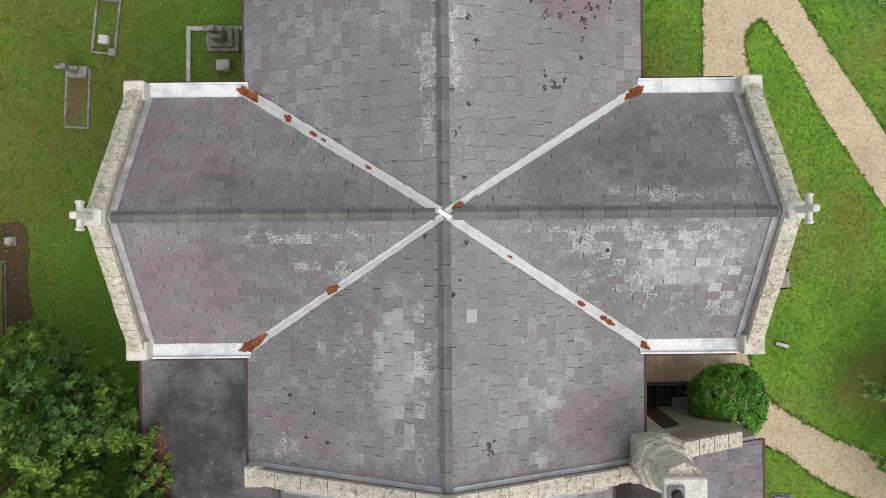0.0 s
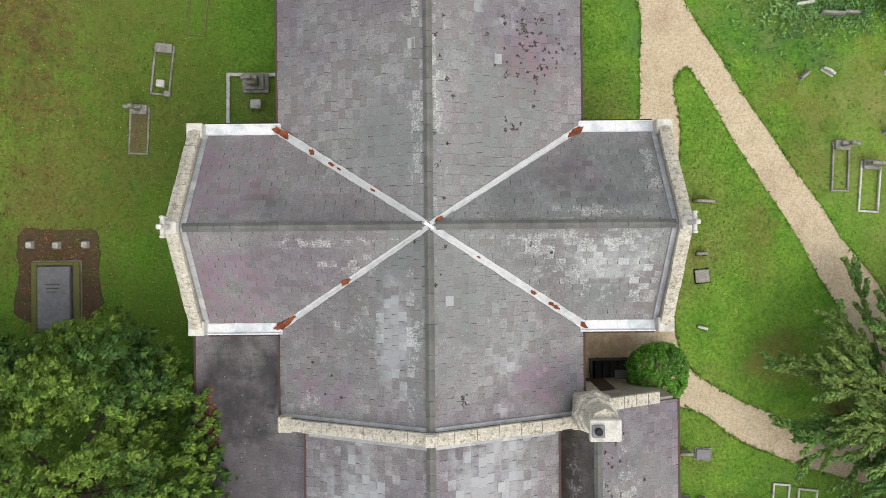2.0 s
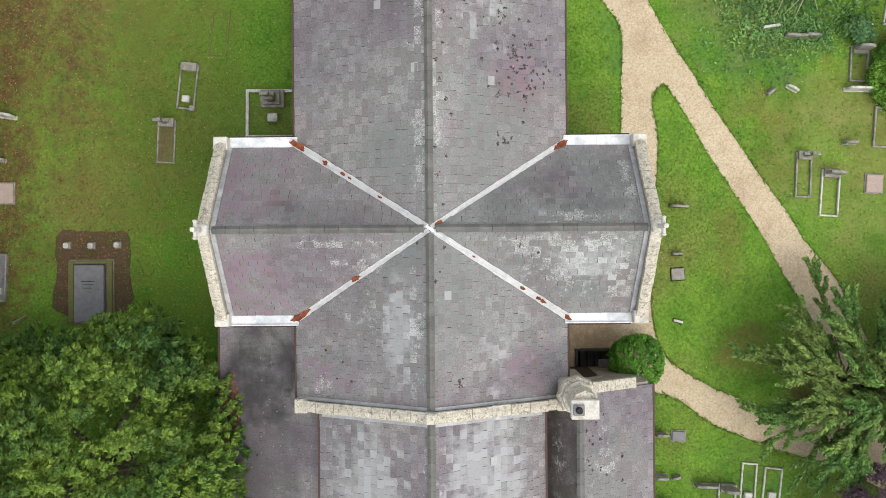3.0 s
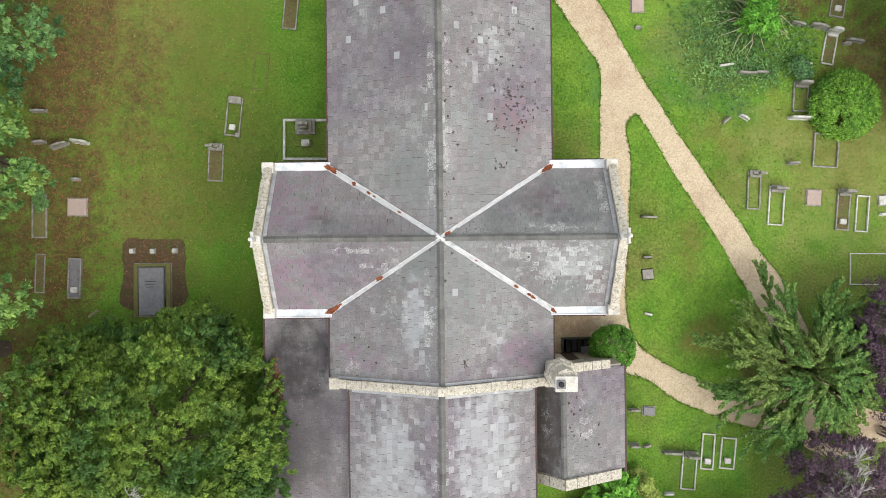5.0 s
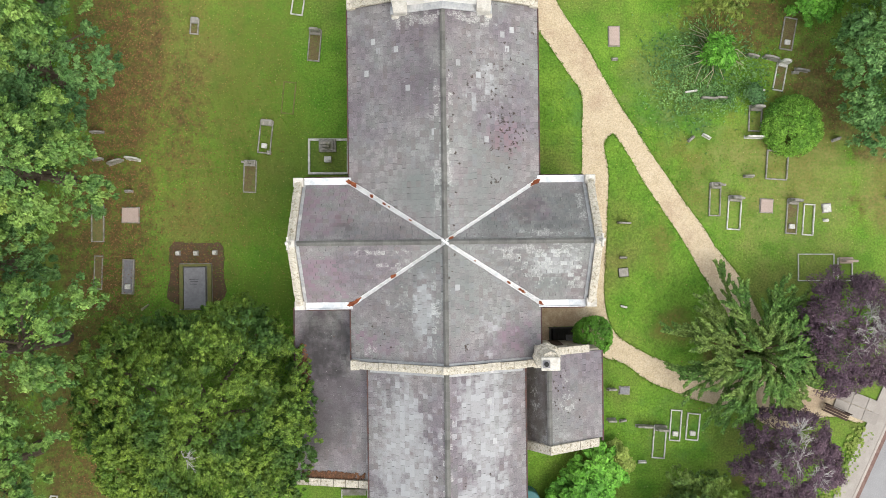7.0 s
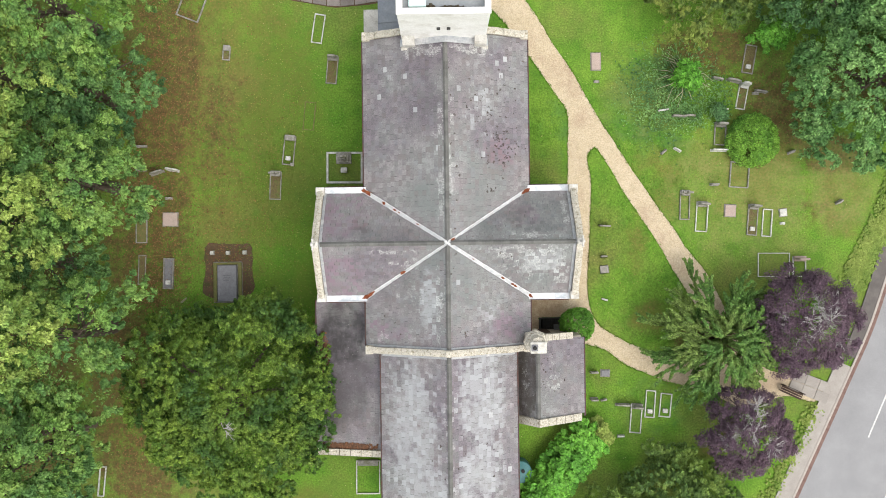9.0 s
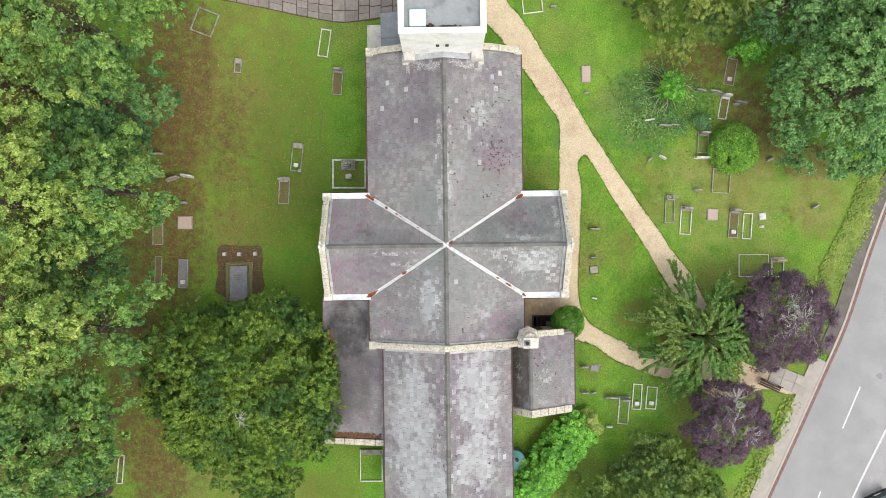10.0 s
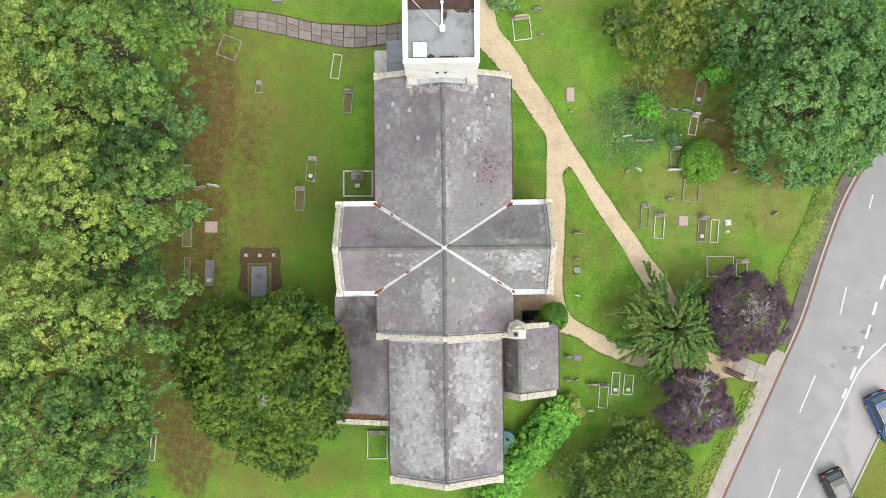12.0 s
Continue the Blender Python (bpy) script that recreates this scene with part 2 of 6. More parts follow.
KERB = mat("kerb_stone", (0.42, 0.38, 0.34), (0.36, 0.32, 0.29), 3.0, 0.9, 0.3)
FOOTWAY = mat("dark_tarmac", (0.11, 0.1, 0.093), (0.15, 0.135, 0.125), 1.5, 0.95, 0.4)
GUTTER_DIRT = mat("gutter_dirt", (0.15, 0.09, 0.075), (0.21, 0.14, 0.12), 4.0, 0.95, 0.4)
LINE = mat("road_paint", (0.62, 0.62, 0.6), (0.5, 0.5, 0.5), 4.0, 0.7, 0.1)
BARK = mat("bark", (0.13, 0.1, 0.075), (0.09, 0.07, 0.055), 6.0, 0.95, 0.8)
STEM = mat("brown_stem", (0.2, 0.14, 0.1), (0.14, 0.1, 0.07), 5.0, 0.9, 0.3)
TWIG = mat("grey_twig", (0.44, 0.42, 0.41), (0.34, 0.32, 0.32), 6.0, 0.9, 0.3)
DRY = mat("dry_stalk", (0.36, 0.33, 0.22), (0.26, 0.26, 0.16), 6.0, 0.9, 0.3)
BLACK = mat("black_rubber", (0.02, 0.02, 0.02), (0.03, 0.03, 0.03), 6.0, 0.8, 0.1)
CHROME = mat("alloy", (0.5, 0.5, 0.52), (0.45, 0.45, 0.47), 6.0, 0.3, 0.0, metal=0.8)
CAR_BLACK = mat("black_car_paint", (0.03, 0.034, 0.034), (0.04, 0.044, 0.044), 2.0, 0.3, 0.0, spec=0.4)
CAR_BLUE = mat("blue_car_paint", (0.03, 0.075, 0.2), (0.035, 0.085, 0.22), 2.0, 0.3, 0.0, spec=0.4)
# raised base colour stands in for sky mirrored in the screens
CAR_SCREEN = mat("sky_pale_glass", (0.13, 0.165, 0.175), (0.15, 0.19, 0.2), 2.0, 0.04, 0.0, spec=0.8)
CAR_GLASS = mat("car_glass", (0.03, 0.045, 0.05), (0.035, 0.05, 0.055), 2.0, 0.05, 0.0, spec=0.7)
TAIL = mat("red_tail_light", (0.4, 0.01, 0.015), (0.45, 0.015, 0.02), 2.0, 0.15, 0.0)
TEAL = mat("teal_plastic", (0.05, 0.16, 0.17), (0.07, 0.19, 0.2), 2.0, 0.5, 0.1)
PALE_GREEN = mat("pale_green_hatch", (0.5, 0.68, 0.64), (0.56, 0.72, 0.68), 1.5, 0.5, 0.05)
WHITE = mat("white_paint", (0.78, 0.78, 0.77), (0.72, 0.72, 0.71), 3.0, 0.5, 0.05)
DARK = mat("dark_timber", (0.05, 0.032, 0.026), (0.075, 0.05, 0.04), 3.0, 0.9, 0.5)
# near-black colour carries the gloom of the well and the window slits
PIT = mat("gloom_masonry", (0.07, 0.065, 0.06), (0.045, 0.045, 0.04), 2.0, 0.9, 0.5)
MOSS = mat("moss", (0.12, 0.14, 0.045), (0.17, 0.15, 0.06), 6.0, 0.98, 0.7)


def leaf(name, a, b, c=None, amount=0.28, big=0.45):
    return mat(name, a, b, 1.1, 0.6, 0.0, c3=c, big=big, rand="island", amount=amount, fine=3.0, trans=0.18, spec=0.3, big_at=(0.45, 0.6))


LEAF_LIME = leaf("leaf_lime", (0.215, 0.325, 0.06), (0.37, 0.465, 0.115), (0.14, 0.25, 0.055), 0.45)
LEAF_GREEN = leaf("leaf_green", (0.125, 0.255, 0.05), (0.24, 0.37, 0.085), (0.085, 0.185, 0.048), 0.45)
LEAF_DEEP = leaf("leaf_deep", (0.1, 0.225, 0.066), (0.19, 0.33, 0.1), (0.07, 0.165, 0.055), 0.45)
LEAF_OLIVE = leaf("leaf_olive", (0.17, 0.24, 0.042), (0.27, 0.33, 0.07), (0.1, 0.17, 0.04))
LEAF_DARK_YEW = leaf("leaf_dark_yew", (0.085, 0.17, 0.024), (0.195, 0.29, 0.04), (0.05, 0.115, 0.022), 0.45)
LEAF_BRIGHT = leaf("leaf_bright", (0.12, 0.35, 0.035), (0.19, 0.45, 0.055), (0.1, 0.29, 0.035), 0.45)
LEAF_YEW = leaf("leaf_yew", (0.07, 0.165, 0.032), (0.125, 0.235, 0.046), (0.15, 0.225, 0.05), 0.5)
LEAF_FIR = leaf("leaf_fir", (0.12, 0.21, 0.042), (0.22, 0.31, 0.065), (0.085, 0.16, 0.04), 0.42)
LEAF_PURPLE = leaf("leaf_purple", (0.09, 0.055, 0.076), (0.17, 0.11, 0.142), (0.125, 0.08, 0.11), 0.5)
LEAF_BLUE = leaf("leaf_blue_green", (0.135, 0.29, 0.08), (0.235, 0.4, 0.125), (0.1, 0.225, 0.066), 0.45)
LEAF_ROUND = leaf("leaf_round", (0.16, 0.34, 0.04), (0.23, 0.43, 0.06), (0.12, 0.28, 0.035), 0.45)
LEAF_BOX = leaf("leaf_box", (0.095, 0.26, 0.028), (0.15, 0.36, 0.04), (0.075, 0.2, 0.024), 0.5)
LEAF_VERGE = leaf("leaf_verge", (0.23, 0.32, 0.06), (0.31, 0.39, 0.09), (0.18, 0.28, 0.05))


def lawn_mat():
    """Mown grass: bright and dull greens in large patches, worn yellowish places, brown leaf litter by the trees."""
    m = mat("lawn", (0.078, 0.19, 0.016), (0.145, 0.265, 0.03), 0.5, 0.95, 0.9, c3=(0.16, 0.175, 0.045), big=0.16, fine=9.0, big_at=(0.48, 0.7), grain=0.55)
    n, l = m.node_tree.nodes, m.node_tree.links
    geo = n.new("ShaderNodeNewGeometry")
    speck = n.new("ShaderNodeTexNoise")
    speck.inputs["Scale"].default_value, speck.inputs["Detail"].default_value = 6.0, 8.0
    l.new(geo.outputs["Position"], speck.inputs["Vector"])
    ramp = n.new("ShaderNodeMapRange")
    ramp.inputs["From Min"].default_value, ramp.inputs["From Max"].default_value = 0.35, 0.65
    l.new(speck.outputs["Fac"], ramp.inputs["Value"])

    def two(a, b):
        x = n.new("ShaderNodeMixRGB")
        x.inputs[1].default_value, x.inputs[2].default_value = (*a, 1), (*b, 1)
        l.new(ramp.outputs[0], x.inputs[0])
        return x.outputs[0]

    # dry, yellowish turf, then leaf litter, both ragged
    overlay(m, patches(m, [(-13.6, 9.0, 6.0, 13.0, 1.25), (13.3, -5.0, 1.8, 1.5, 1.0), (12.6, 0.0, 1.2, 3.0, 0.75), (-13.5, 2.5, 5.0, 4.0, 0.85), (14.5, 4.0, 3.5, 5.0, 0.7), (20.0, 5.0, 6.0, 6.0, 0.85), (12.3, -1.5, 2.0, 4.0, 0.42), (-12.0, -17.5, 9.0, 2.6, 0.8), (26.0, 2.5, 3.0, 3.5, 0.9), (15.0, -8.8, 3.0, 1.5, 0.6), (17.5, -13.8, 2.0, 1.5, 0.8), (36.0, -18.0, 6.0, 8.0, 1.0)], 0.7, 0.5, 0.78), two((0.115, 0.125, 0.026), (0.18, 0.15, 0.042)), 0.82)
    overlay(m, patches(m, [(-18.9, 11.5, 4.0, 9.0, 1.15), (-20.0, 1.0, 4.5, 8.0, 1.0), (-21.0, -10.0, 4.5, 10.0, 1.0), (-18.0, -16.5, 4.5, 2.6, 0.5), (-15.2, 8.0, 4.2, 9.5, 0.58), (-30.0, 0.0, 10.0, 36.0, 1.0), (21.5, 9.0, 3.4, 4.6, 0.8), (17.5, 12.5, 5.0, 2.4, 1.0), (25.5, 5.6, 2.8, 1.8, 1.1), (23.5, 8.5, 2.5, 4.0, 1.0), (24.5, 2.0, 4.0, 3.0, 0.5), (28.0, 11.0, 5.0, 5.0, 0.8), (18.5, -12.5, 1.6, 1.2, 0.7), (16.8, -6.6, 2.5, 2.5, 0.9), (-18.0, 3.5, 2.2, 3.0, 0.8), (-19.0, 16.0, 2.5, 2.0, 1.0), (-20.2, -13.5, 2.4, 7.0, 1.6)], 1.6, 0.4, 0.75), two((0.06, 0.042, 0.018), (0.14, 0.075, 0.034)), 0.85)
    overlay(m, patches(m, [(-10.5, 7.0, 4.5, 12.0, 1.0), (-10.0, -2.5, 3.0, 3.0, 1.0), (-8.0, -17.0, 5.0, 3.0, 0.7)], 0.5, 0.6, 0.8), (0.08, 0.128, 0.016), 0.75)
    overlay(m, patches(m, [(14.0, 9.2, 4.0, 4.2, 1.2), (8.0, 8.0, 2.5, 5.0, 0.6), (13.0, -11.0, 4.0, 3.0, 0.6)], 0.9, 0.5, 0.65), (0.05, 0.155, 0.04), 0.7)
    # pale worn turf among the eastern graves
    overlay(m, patches(m, [(19.5, 3.0, 7.5, 6.0, 0.95), (21.0, 9.5, 3.5, 3.0, 0.5), (13.0, 9.0, 5.0, 5.0, 0.5), (26.0, 3.5, 3.5, 4.0, 1.0)], 0.9, 0.6, 0.7), two((0.19, 0.235, 0.06), (0.28, 0.255, 0.1)), 0.72)
    # clover and moss in blotches a step or two across
    overlay(m, patches(m, [(0, 0, 60, 60, 0.45)], 1.1, 0.3, 0.42), (0.055, 0.13, 0.016), 0.45)
    overlay(m, patches(m, [(10, 0, 40, 60, 0.36)], 0.45, 0.4, 0.36), (0.165, 0.24, 0.045), 0.5)
    # small pale flecks of fallen leaves and daisies
    fleck = n.new("ShaderNodeTexVoronoi")
    fleck.inputs["Scale"].default_value = 2.6
    l.new(geo.outputs["Position"], fleck.inputs["Vector"])
    dot = n.new("ShaderNodeMapRange")
    dot.inputs["From Min"].default_value, dot.inputs["From Max"].default_value = 0.085, 0.05
    l.new(fleck.outputs["Distance"], dot.inputs["Value"])
    overlay(m, dot.outputs[0], (0.42, 0.37, 0.17), 0.75)
    return m


def pebbles(m, scale, dark, light):
    """Single stones of differing shade."""
    n, l = m.node_tree.nodes, m.node_tree.links
    geo = n.new("ShaderNodeNewGeometry")
    cell = n.new("ShaderNodeTexVoronoi")
    cell.inputs["Scale"].default_value = scale
    l.new(geo.outputs["Position"], cell.inputs["Vector"])
    sep = n.new("ShaderNodeSeparateColor")
    l.new(cell.outputs["Color"], sep.inputs[0])
    for low, colour, most in ((0.76, dark, 0.22), (0.0, light, 0.14)):
        gate = n.new("ShaderNodeMath")
        gate.operation = "GREATER_THAN" if low else "LESS_THAN"
        gate.inputs[1].default_value = low or 0.25
        l.new(sep.outputs[0], gate.inputs[0])
        overlay(m, gate.outputs[0], colour, most)


LAWN = lawn_mat()
pebbles(GRAVEL, 17.0, (0.24, 0.17, 0.1), (0.62, 0.56, 0.45))
overlay(GRAVEL, patches(GRAVEL, [(6.2, -4.5, 2.4, 1.6, 1.3)], 1.6, 0.5, 0.8), (0.27, 0.18, 0.1), 0.6)
overlay(ASPHALT, patches(ASPHALT, [(31.6, -8.3, 0.9, 0.45, 0.9), (33.0, -6.8, 0.7, 0.4, 0.8), (30.3, -9.5, 0.4, 0.25, 0.8)], 2.2, 0.1, 0.5), (0.14, 0.14, 0.14), 0.7)
overlay(ASPHALT, patches(ASPHALT, [(30.0, -14.0, 2.2, 9.0, 0.7), (36.0, 2.0, 2.5, 9.0, 0.7)], 0.5, 0.6, 0.7), (0.36, 0.355, 0.355), 0.6)
overlay(ASPHALT, patches(ASPHALT, [(33.6, -14.5, 2.6, 6.5, 1.6), (30.2, -20.5, 2.0, 4.0, 1.4)], 0.8, 0.3, 0.9), (0.4, 0.385, 0.375), 0.55)


# ---- building helpers ----
def mesh_of(name, bm, material):
    bmesh.ops.recalc_face_normals(bm, faces=bm.faces[:])
    me = bpy.data.meshes.new(name)
    bm.to_mesh(me)
    bm.free()
    me.materials.append(material)
    return me


def part(name, bm, material, parent=None, label=""):
    ob = new(name, mesh_of(name, bm, material))
    ob.parent = parent
    return tagged(ob, label)


def thing(name, label, category, m=None, group="", kind=""):
    ob = tagged(new(name), label, category, group, kind)
    ob.empty_display_size = 0.2
    if m is not None:
        ob.matrix_basis = m
    return ob


def box(x0, x1, y0, y1, z0, z1, bevel=0.0, bm=None, m=None):
    one = bmesh.new()
    bmesh.ops.create_cube(one, size=1)
    bmesh.ops.transform(one, matrix=Matrix.Translation(((x0 + x1) / 2, (y0 + y1) / 2, (z0 + z1) / 2)) @ Matrix.Diagonal((x1 - x0, y1 - y0, z1 - z0, 1)), verts=one.verts)
    if bevel:
        bmesh.ops.bevel(one, geom=one.edges[:], offset=bevel, segments=1, affect="EDGES")
    if m is not None:
        bmesh.ops.transform(one, matrix=m, verts=one.verts)
    if bm is None:
        return one
    tmp = bpy.data.meshes.new("tmp")
    one.to_mesh(tmp)
    one.free()
    bm.from_mesh(tmp)
    bpy.data.meshes.remove(tmp)
    return bm


def prism(points, direction, bm=None):
    """A closed outline of 3D points pushed along a direction."""
    bm = bm or bmesh.new()
    d = Vector(direction)
    a = [bm.verts.new(p) for p in points]
    b = [bm.verts.new(Vector(p) + d) for p in points]
    bm.faces.new(a)
    bm.faces.new(b[::-1])
    for i in range(len(a)):
        j = (i + 1) % len(a)
        bm.faces.new((a[j], a[i], b[i], b[j]))
    return bm


def tube(path, radii, bm=None, sides=6):
    """A tapered tube along points."""
    bm = bm or bmesh.new()
    rings = []
    for i, p in enumerate(path):
        p = Vector(p)
        d = (Vector(path[min(i + 1, len(path) - 1)]) - Vector(path[max(i - 1, 0)])).normalized()
        u = d.orthogonal().normalized()
        v = d.cross(u)
        rings.append([bm.verts.new(p + radii[i] * (math.cos(a) * u + math.sin(a) * v)) for a in (2 * math.pi * k / sides for k in range(sides))])
    for r, s in zip(rings, rings[1:]):
        for k in range(sides):
            bm.faces.new((r[k], r[(k + 1) % sides], s[(k + 1) % sides], s[k]))
    bm.faces.new(rings[0][::-1])
    bm.faces.new(rings[-1])
    return bm


def drum(r, z0, z1, x=0, y=0, sides=24, r2=None, bm=None):
    return tube([(x, y, z0), (x, y, z1)], [r, r2 or r], bm, sides)


def smooth_line(points, steps=6, closed=False):
    """Catmull-Rom through 2D points."""
    out, n = [], len(points)
    for i in range(n if closed else n - 1):
        q = [np.array(points[(i + k) % n if closed else min(max(i + k, 0), n - 1)], float) for k in (-1, 0, 1, 2)]
        for s in range(steps):
            t = s / steps
            out.append(0.5 * (2 * q[1] + (q[2] - q[0]) * t + (2 * q[0] - 5 * q[1] + 4 * q[2] - q[3]) * t * t + (3 * q[1] - q[0] - 3 * q[2] + q[3]) * t ** 3))
    if not closed:
        out.append(np.array(points[-1], float))
    return out


def sheet(outline, z, depth=0.05, wobble=0.0, seed=0):
    """A flat ground sheet with an edge, from a closed outline."""
    rng = random.Random(seed)
    bm = bmesh.new()
    top = [bm.verts.new((x + rng.uniform(-wobble, wobble), y + rng.uniform(-wobble, wobble), z)) for x, y in outline]
    low = [bm.verts.new((v.co.x, v.co.y, z - depth)) for v in top]
    edges = [bm.edges.new((top[i], top[(i + 1) % len(top)])) for i in range(len(top))]
    bmesh.ops.triangle_fill(bm, use_beauty=True, use_dissolve=False, edges=edges)
    for i in range(len(top)):
        j = (i + 1) % len(top)
        bm.faces.new((top[i], low[i], low[j], top[j]))
    return bm


def structure(name, bm, material, label="", category=""):
    return tagged(part(name, bm, material), label, category, kind="structure")


# ---- ground, paths, road ----
WELL = (6.1, 7.4, -5.8, -5.05)
xs = sorted([-600 + 40 * i for i in range(31)] + [WELL[0], WELL[1]])
ys = sorted([-600 + 40 * i for i in range(31)] + [WELL[2], WELL[3]])
bm = bmesh.new()
grid = [[bm.verts.new((x, y, 0.0)) for y in ys] for x in xs]
for i in range(len(xs) - 1):
    for j in range(len(ys) - 1):
        # the cellar well is left open
        if not (xs[i] == WELL[0] and ys[j] == WELL[2]):
            bm.faces.new((grid[i][j], grid[i + 1][j], grid[i + 1][j + 1], grid[i][j + 1]))
structure("ground", bm, LAWN, "mown churchyard grass with brown leaf litter under trees", "lawn")

PATH = [(3.9, 22.0), (4.1, 19.0), (4.45, 17.2), (5.3, 16.1), (6.15, 14.85), (7.28, 12.91), (8.22, 11.56), (8.97, 10.2), (10.1, 8.15), (11.04, 6.72), (11.98, 5.17), (13.12, 3.5), (13.87, 2.34), (15.0, 0.79), (15.75, -0.45), (16.7, -1.62), (17.45, -2.78), (18.5, -5.0), (19.4, -7.2), (21.28, -8.66), (23.93, -9.13), (24.89, -9.68), (24.13, -10.73), (22.15, -10.35), (19.48, -11.1), (17.4, -10.2), (15.26, -9.5), (14.1, -9.19), (12.96, -8.68), (12.19, -8.4), (11.43, -7.97), (10.48, -7.22), (9.71, -6.91), (8.76, -6.7), (7.9, -6.6), (7.75, -6.1), (7.7, -5.2), (7.6, -4.95), (6.1, -4.95), (6.0, -5.1), (6.0, -5.75), (5.9, -5.82), (4.7, -5.82), (4.6, -5.6), (4.6, -3.4), (5.0, -3.0), (7.4, -2.8), (7.6, 0.0), (7.6, 3.0), (8.01, 4.07), (8.04, 6.18), (8.1, 7.91), (7.92, 8.87), (7.24, 9.84), (6.3, 11.28), (5.58, 12.28), (4.49, 13.84), (3.84, 14.69), (3.16, 15.39), (2.6, 16.0), (2.3, 17.0), (2.2, 22.0)]
PATH_LINE = smooth_line(PATH, 6, True)
structure("path", sheet(PATH_LINE, 0.02, 0.06, 0.022, 1), GRAVEL, "pale buff gravel churchyard path", "path")
ISLAND = [(9.78, 6.18), (9.46, 5.86), (9.34, 5.39), (9.51, 4.43), (9.56, 3.47), (9.48, 1.94), (9.42, 0.4), (9.33, -1.14), (9.23, -2.67), (9.37, -4.21), (9.74, -5.18), (10.3, -5.76), (11.26, -6.35), (12.24, -6.85), (13.78, -7.4), (15.55, -7.63), (16.9, -7.2), (17.2, -5.97), (16.4, -4.4), (15.34, -2.67), (14.78, -1.78), (13.84, -0.04), (12.71, 1.7), (11.58, 3.44), (10.83, 4.8), (10.07, 5.96)]
ISLAND_LINE = smooth_line(ISLAND, 6, True)
structure("grass_island", sheet(ISLAND_LINE, 0.05, 0.08, 0.022, 2), LAWN, "wedge of mown grass between two gravel paths", "lawn")
ROAD_EDGE = [(52, 44), (42.5, 24.5), (38, 15.5), (34.65, 9.09), (31.59, 4.04), (29.77, -0.36), (27.94, -5.64), (26.36, -9.16), (24.32, -13.56), (22.06, -18.39), (19.5, -24), (14, -36), (8, -50)]
edge = smooth_line(ROAD_EDGE, 6)


def offset(line, d):
    out = []
    for i, p in enumerate(line):
        t = line[min(i + 1, len(line) - 1)] - line[max(i - 1, 0)]
        t = t / np.hypot(*t)
        out.append(p + d * np.array((t[1], -t[0])))
    return out


def strip(a, b, z, depth, bm=None):
    bm = bm or bmesh.new()
    va = [(bm.verts.new((p[0], p[1], z)), bm.verts.new((p[0], p[1], z - depth))) for p in a]
    vb = [(bm.verts.new((p[0], p[1], z)), bm.verts.new((p[0], p[1], z - depth))) for p in b]
    for i in range(len(a) - 1):
        bm.faces.new((va[i][0], va[i + 1][0], vb[i + 1][0], vb[i][0]))
        bm.faces.new((va[i][0], va[i][1], va[i + 1][1], va[i + 1][0]))
        bm.faces.new((vb[i][0], vb[i + 1][0], vb[i + 1][1], vb[i][1]))
    return bm


structure("road", strip(edge, offset(edge, -13.0), 0.012, 0.05), ASPHALT, "worn light grey asphalt road", "road")
structure("gutter", strip(edge, offset(edge, -0.26), 0.018, 0.01), GUTTER_DIRT, "reddish brown dirt along the road's kerb", "gutter")
structure("kerb", strip(offset(edge, 0.14), edge, 0.12, 0.15), KERB, "pale stone road kerb", "kerb")
low = [p for p in edge if p[1] < -8.2]
structure("pavement", strip(offset(low, 1.15), offset(low, 0.145), 0.1, 0.15), PAVING, "pale grey paved footway beside the road", "pavement")
high = [p for p in edge if p[1] > -8.4]
structure("pavement", strip(offset(high, 1.0), offset(high, 0.145), 0.1, 0.15), FOOTWAY, "narrow dirty tarmac footway beside the road", "pavement")

# entrance slabs where the gravel path meets the footway
entrance = thing("entrance_paving", "pale stone slabs at the churchyard entrance", "paving", kind="structure")
slab_me = mesh_of("slab", box(-0.44, 0.44, -0.34, 0.34, 0.0, 0.07, 0.01), PAVING)
for i in range(3):
    for j in range(2):
        s = new("slab", slab_me)
        s.parent = entrance
        s.matrix_basis = Matrix.Translation((23.39, -9.57, 0.03)) @ pose(0, 0, 0, 0, 0, -22) @ Matrix.Translation((0.9 * i - 0.4, 0.7 * j - 0.35, random.uniform(0, 0.01)))

paint = thing("road_marking", "worn white lines painted on the road", "road marking", kind="structure")


def stripe(points, w):
    line = [np.array(p) for p in points]
    part("stripe", strip(offset(line, w / 2), offset(line, -w / 2), 0.02, 0.006), LINE, paint)


stripe(smooth_line([(35.89, -6.17), (34.37, -7.92), (32.4, -9.89), (30.96, -12.75), (29.15, -16.26), (27.34, -19.95), (26.44, -21.76)], 5), 0.13)
for a in ([(34.48, -2.49), (34.07, -3.59)], [(33.75, -4.6), (33.47, -5.61)], [(33.24, -6.36), (32.87, -7.46)], [(32.65, -7.99), (32.28, -9)], [(32.05, -9.66), (31.65, -10.63)], [(31.33, -11.34), (31.01, -12.13)]):
    stripe(a, 0.2)
for a in ([(31.42, -3.38), (30.91, -5.5)], [(28.91, -10.25), (27.64, -13.15)], [(33.25, 2.7), (33.57, 3.8)], [(26.04, -17.55), (25.14, -19.84)]):
    stripe(a, 0.1)
VERGE = [(34.71, -13.58), (33.49, -15.96), (31.77, -19.47), (30.86, -21.36)] + [(34, -26), (46, -10), (38.5, -9.5)]
structure("verge", sheet(VERGE, 0.1, 0.12, 0.02), LAWN, "grass verge across the road behind a pale kerb", "verge")
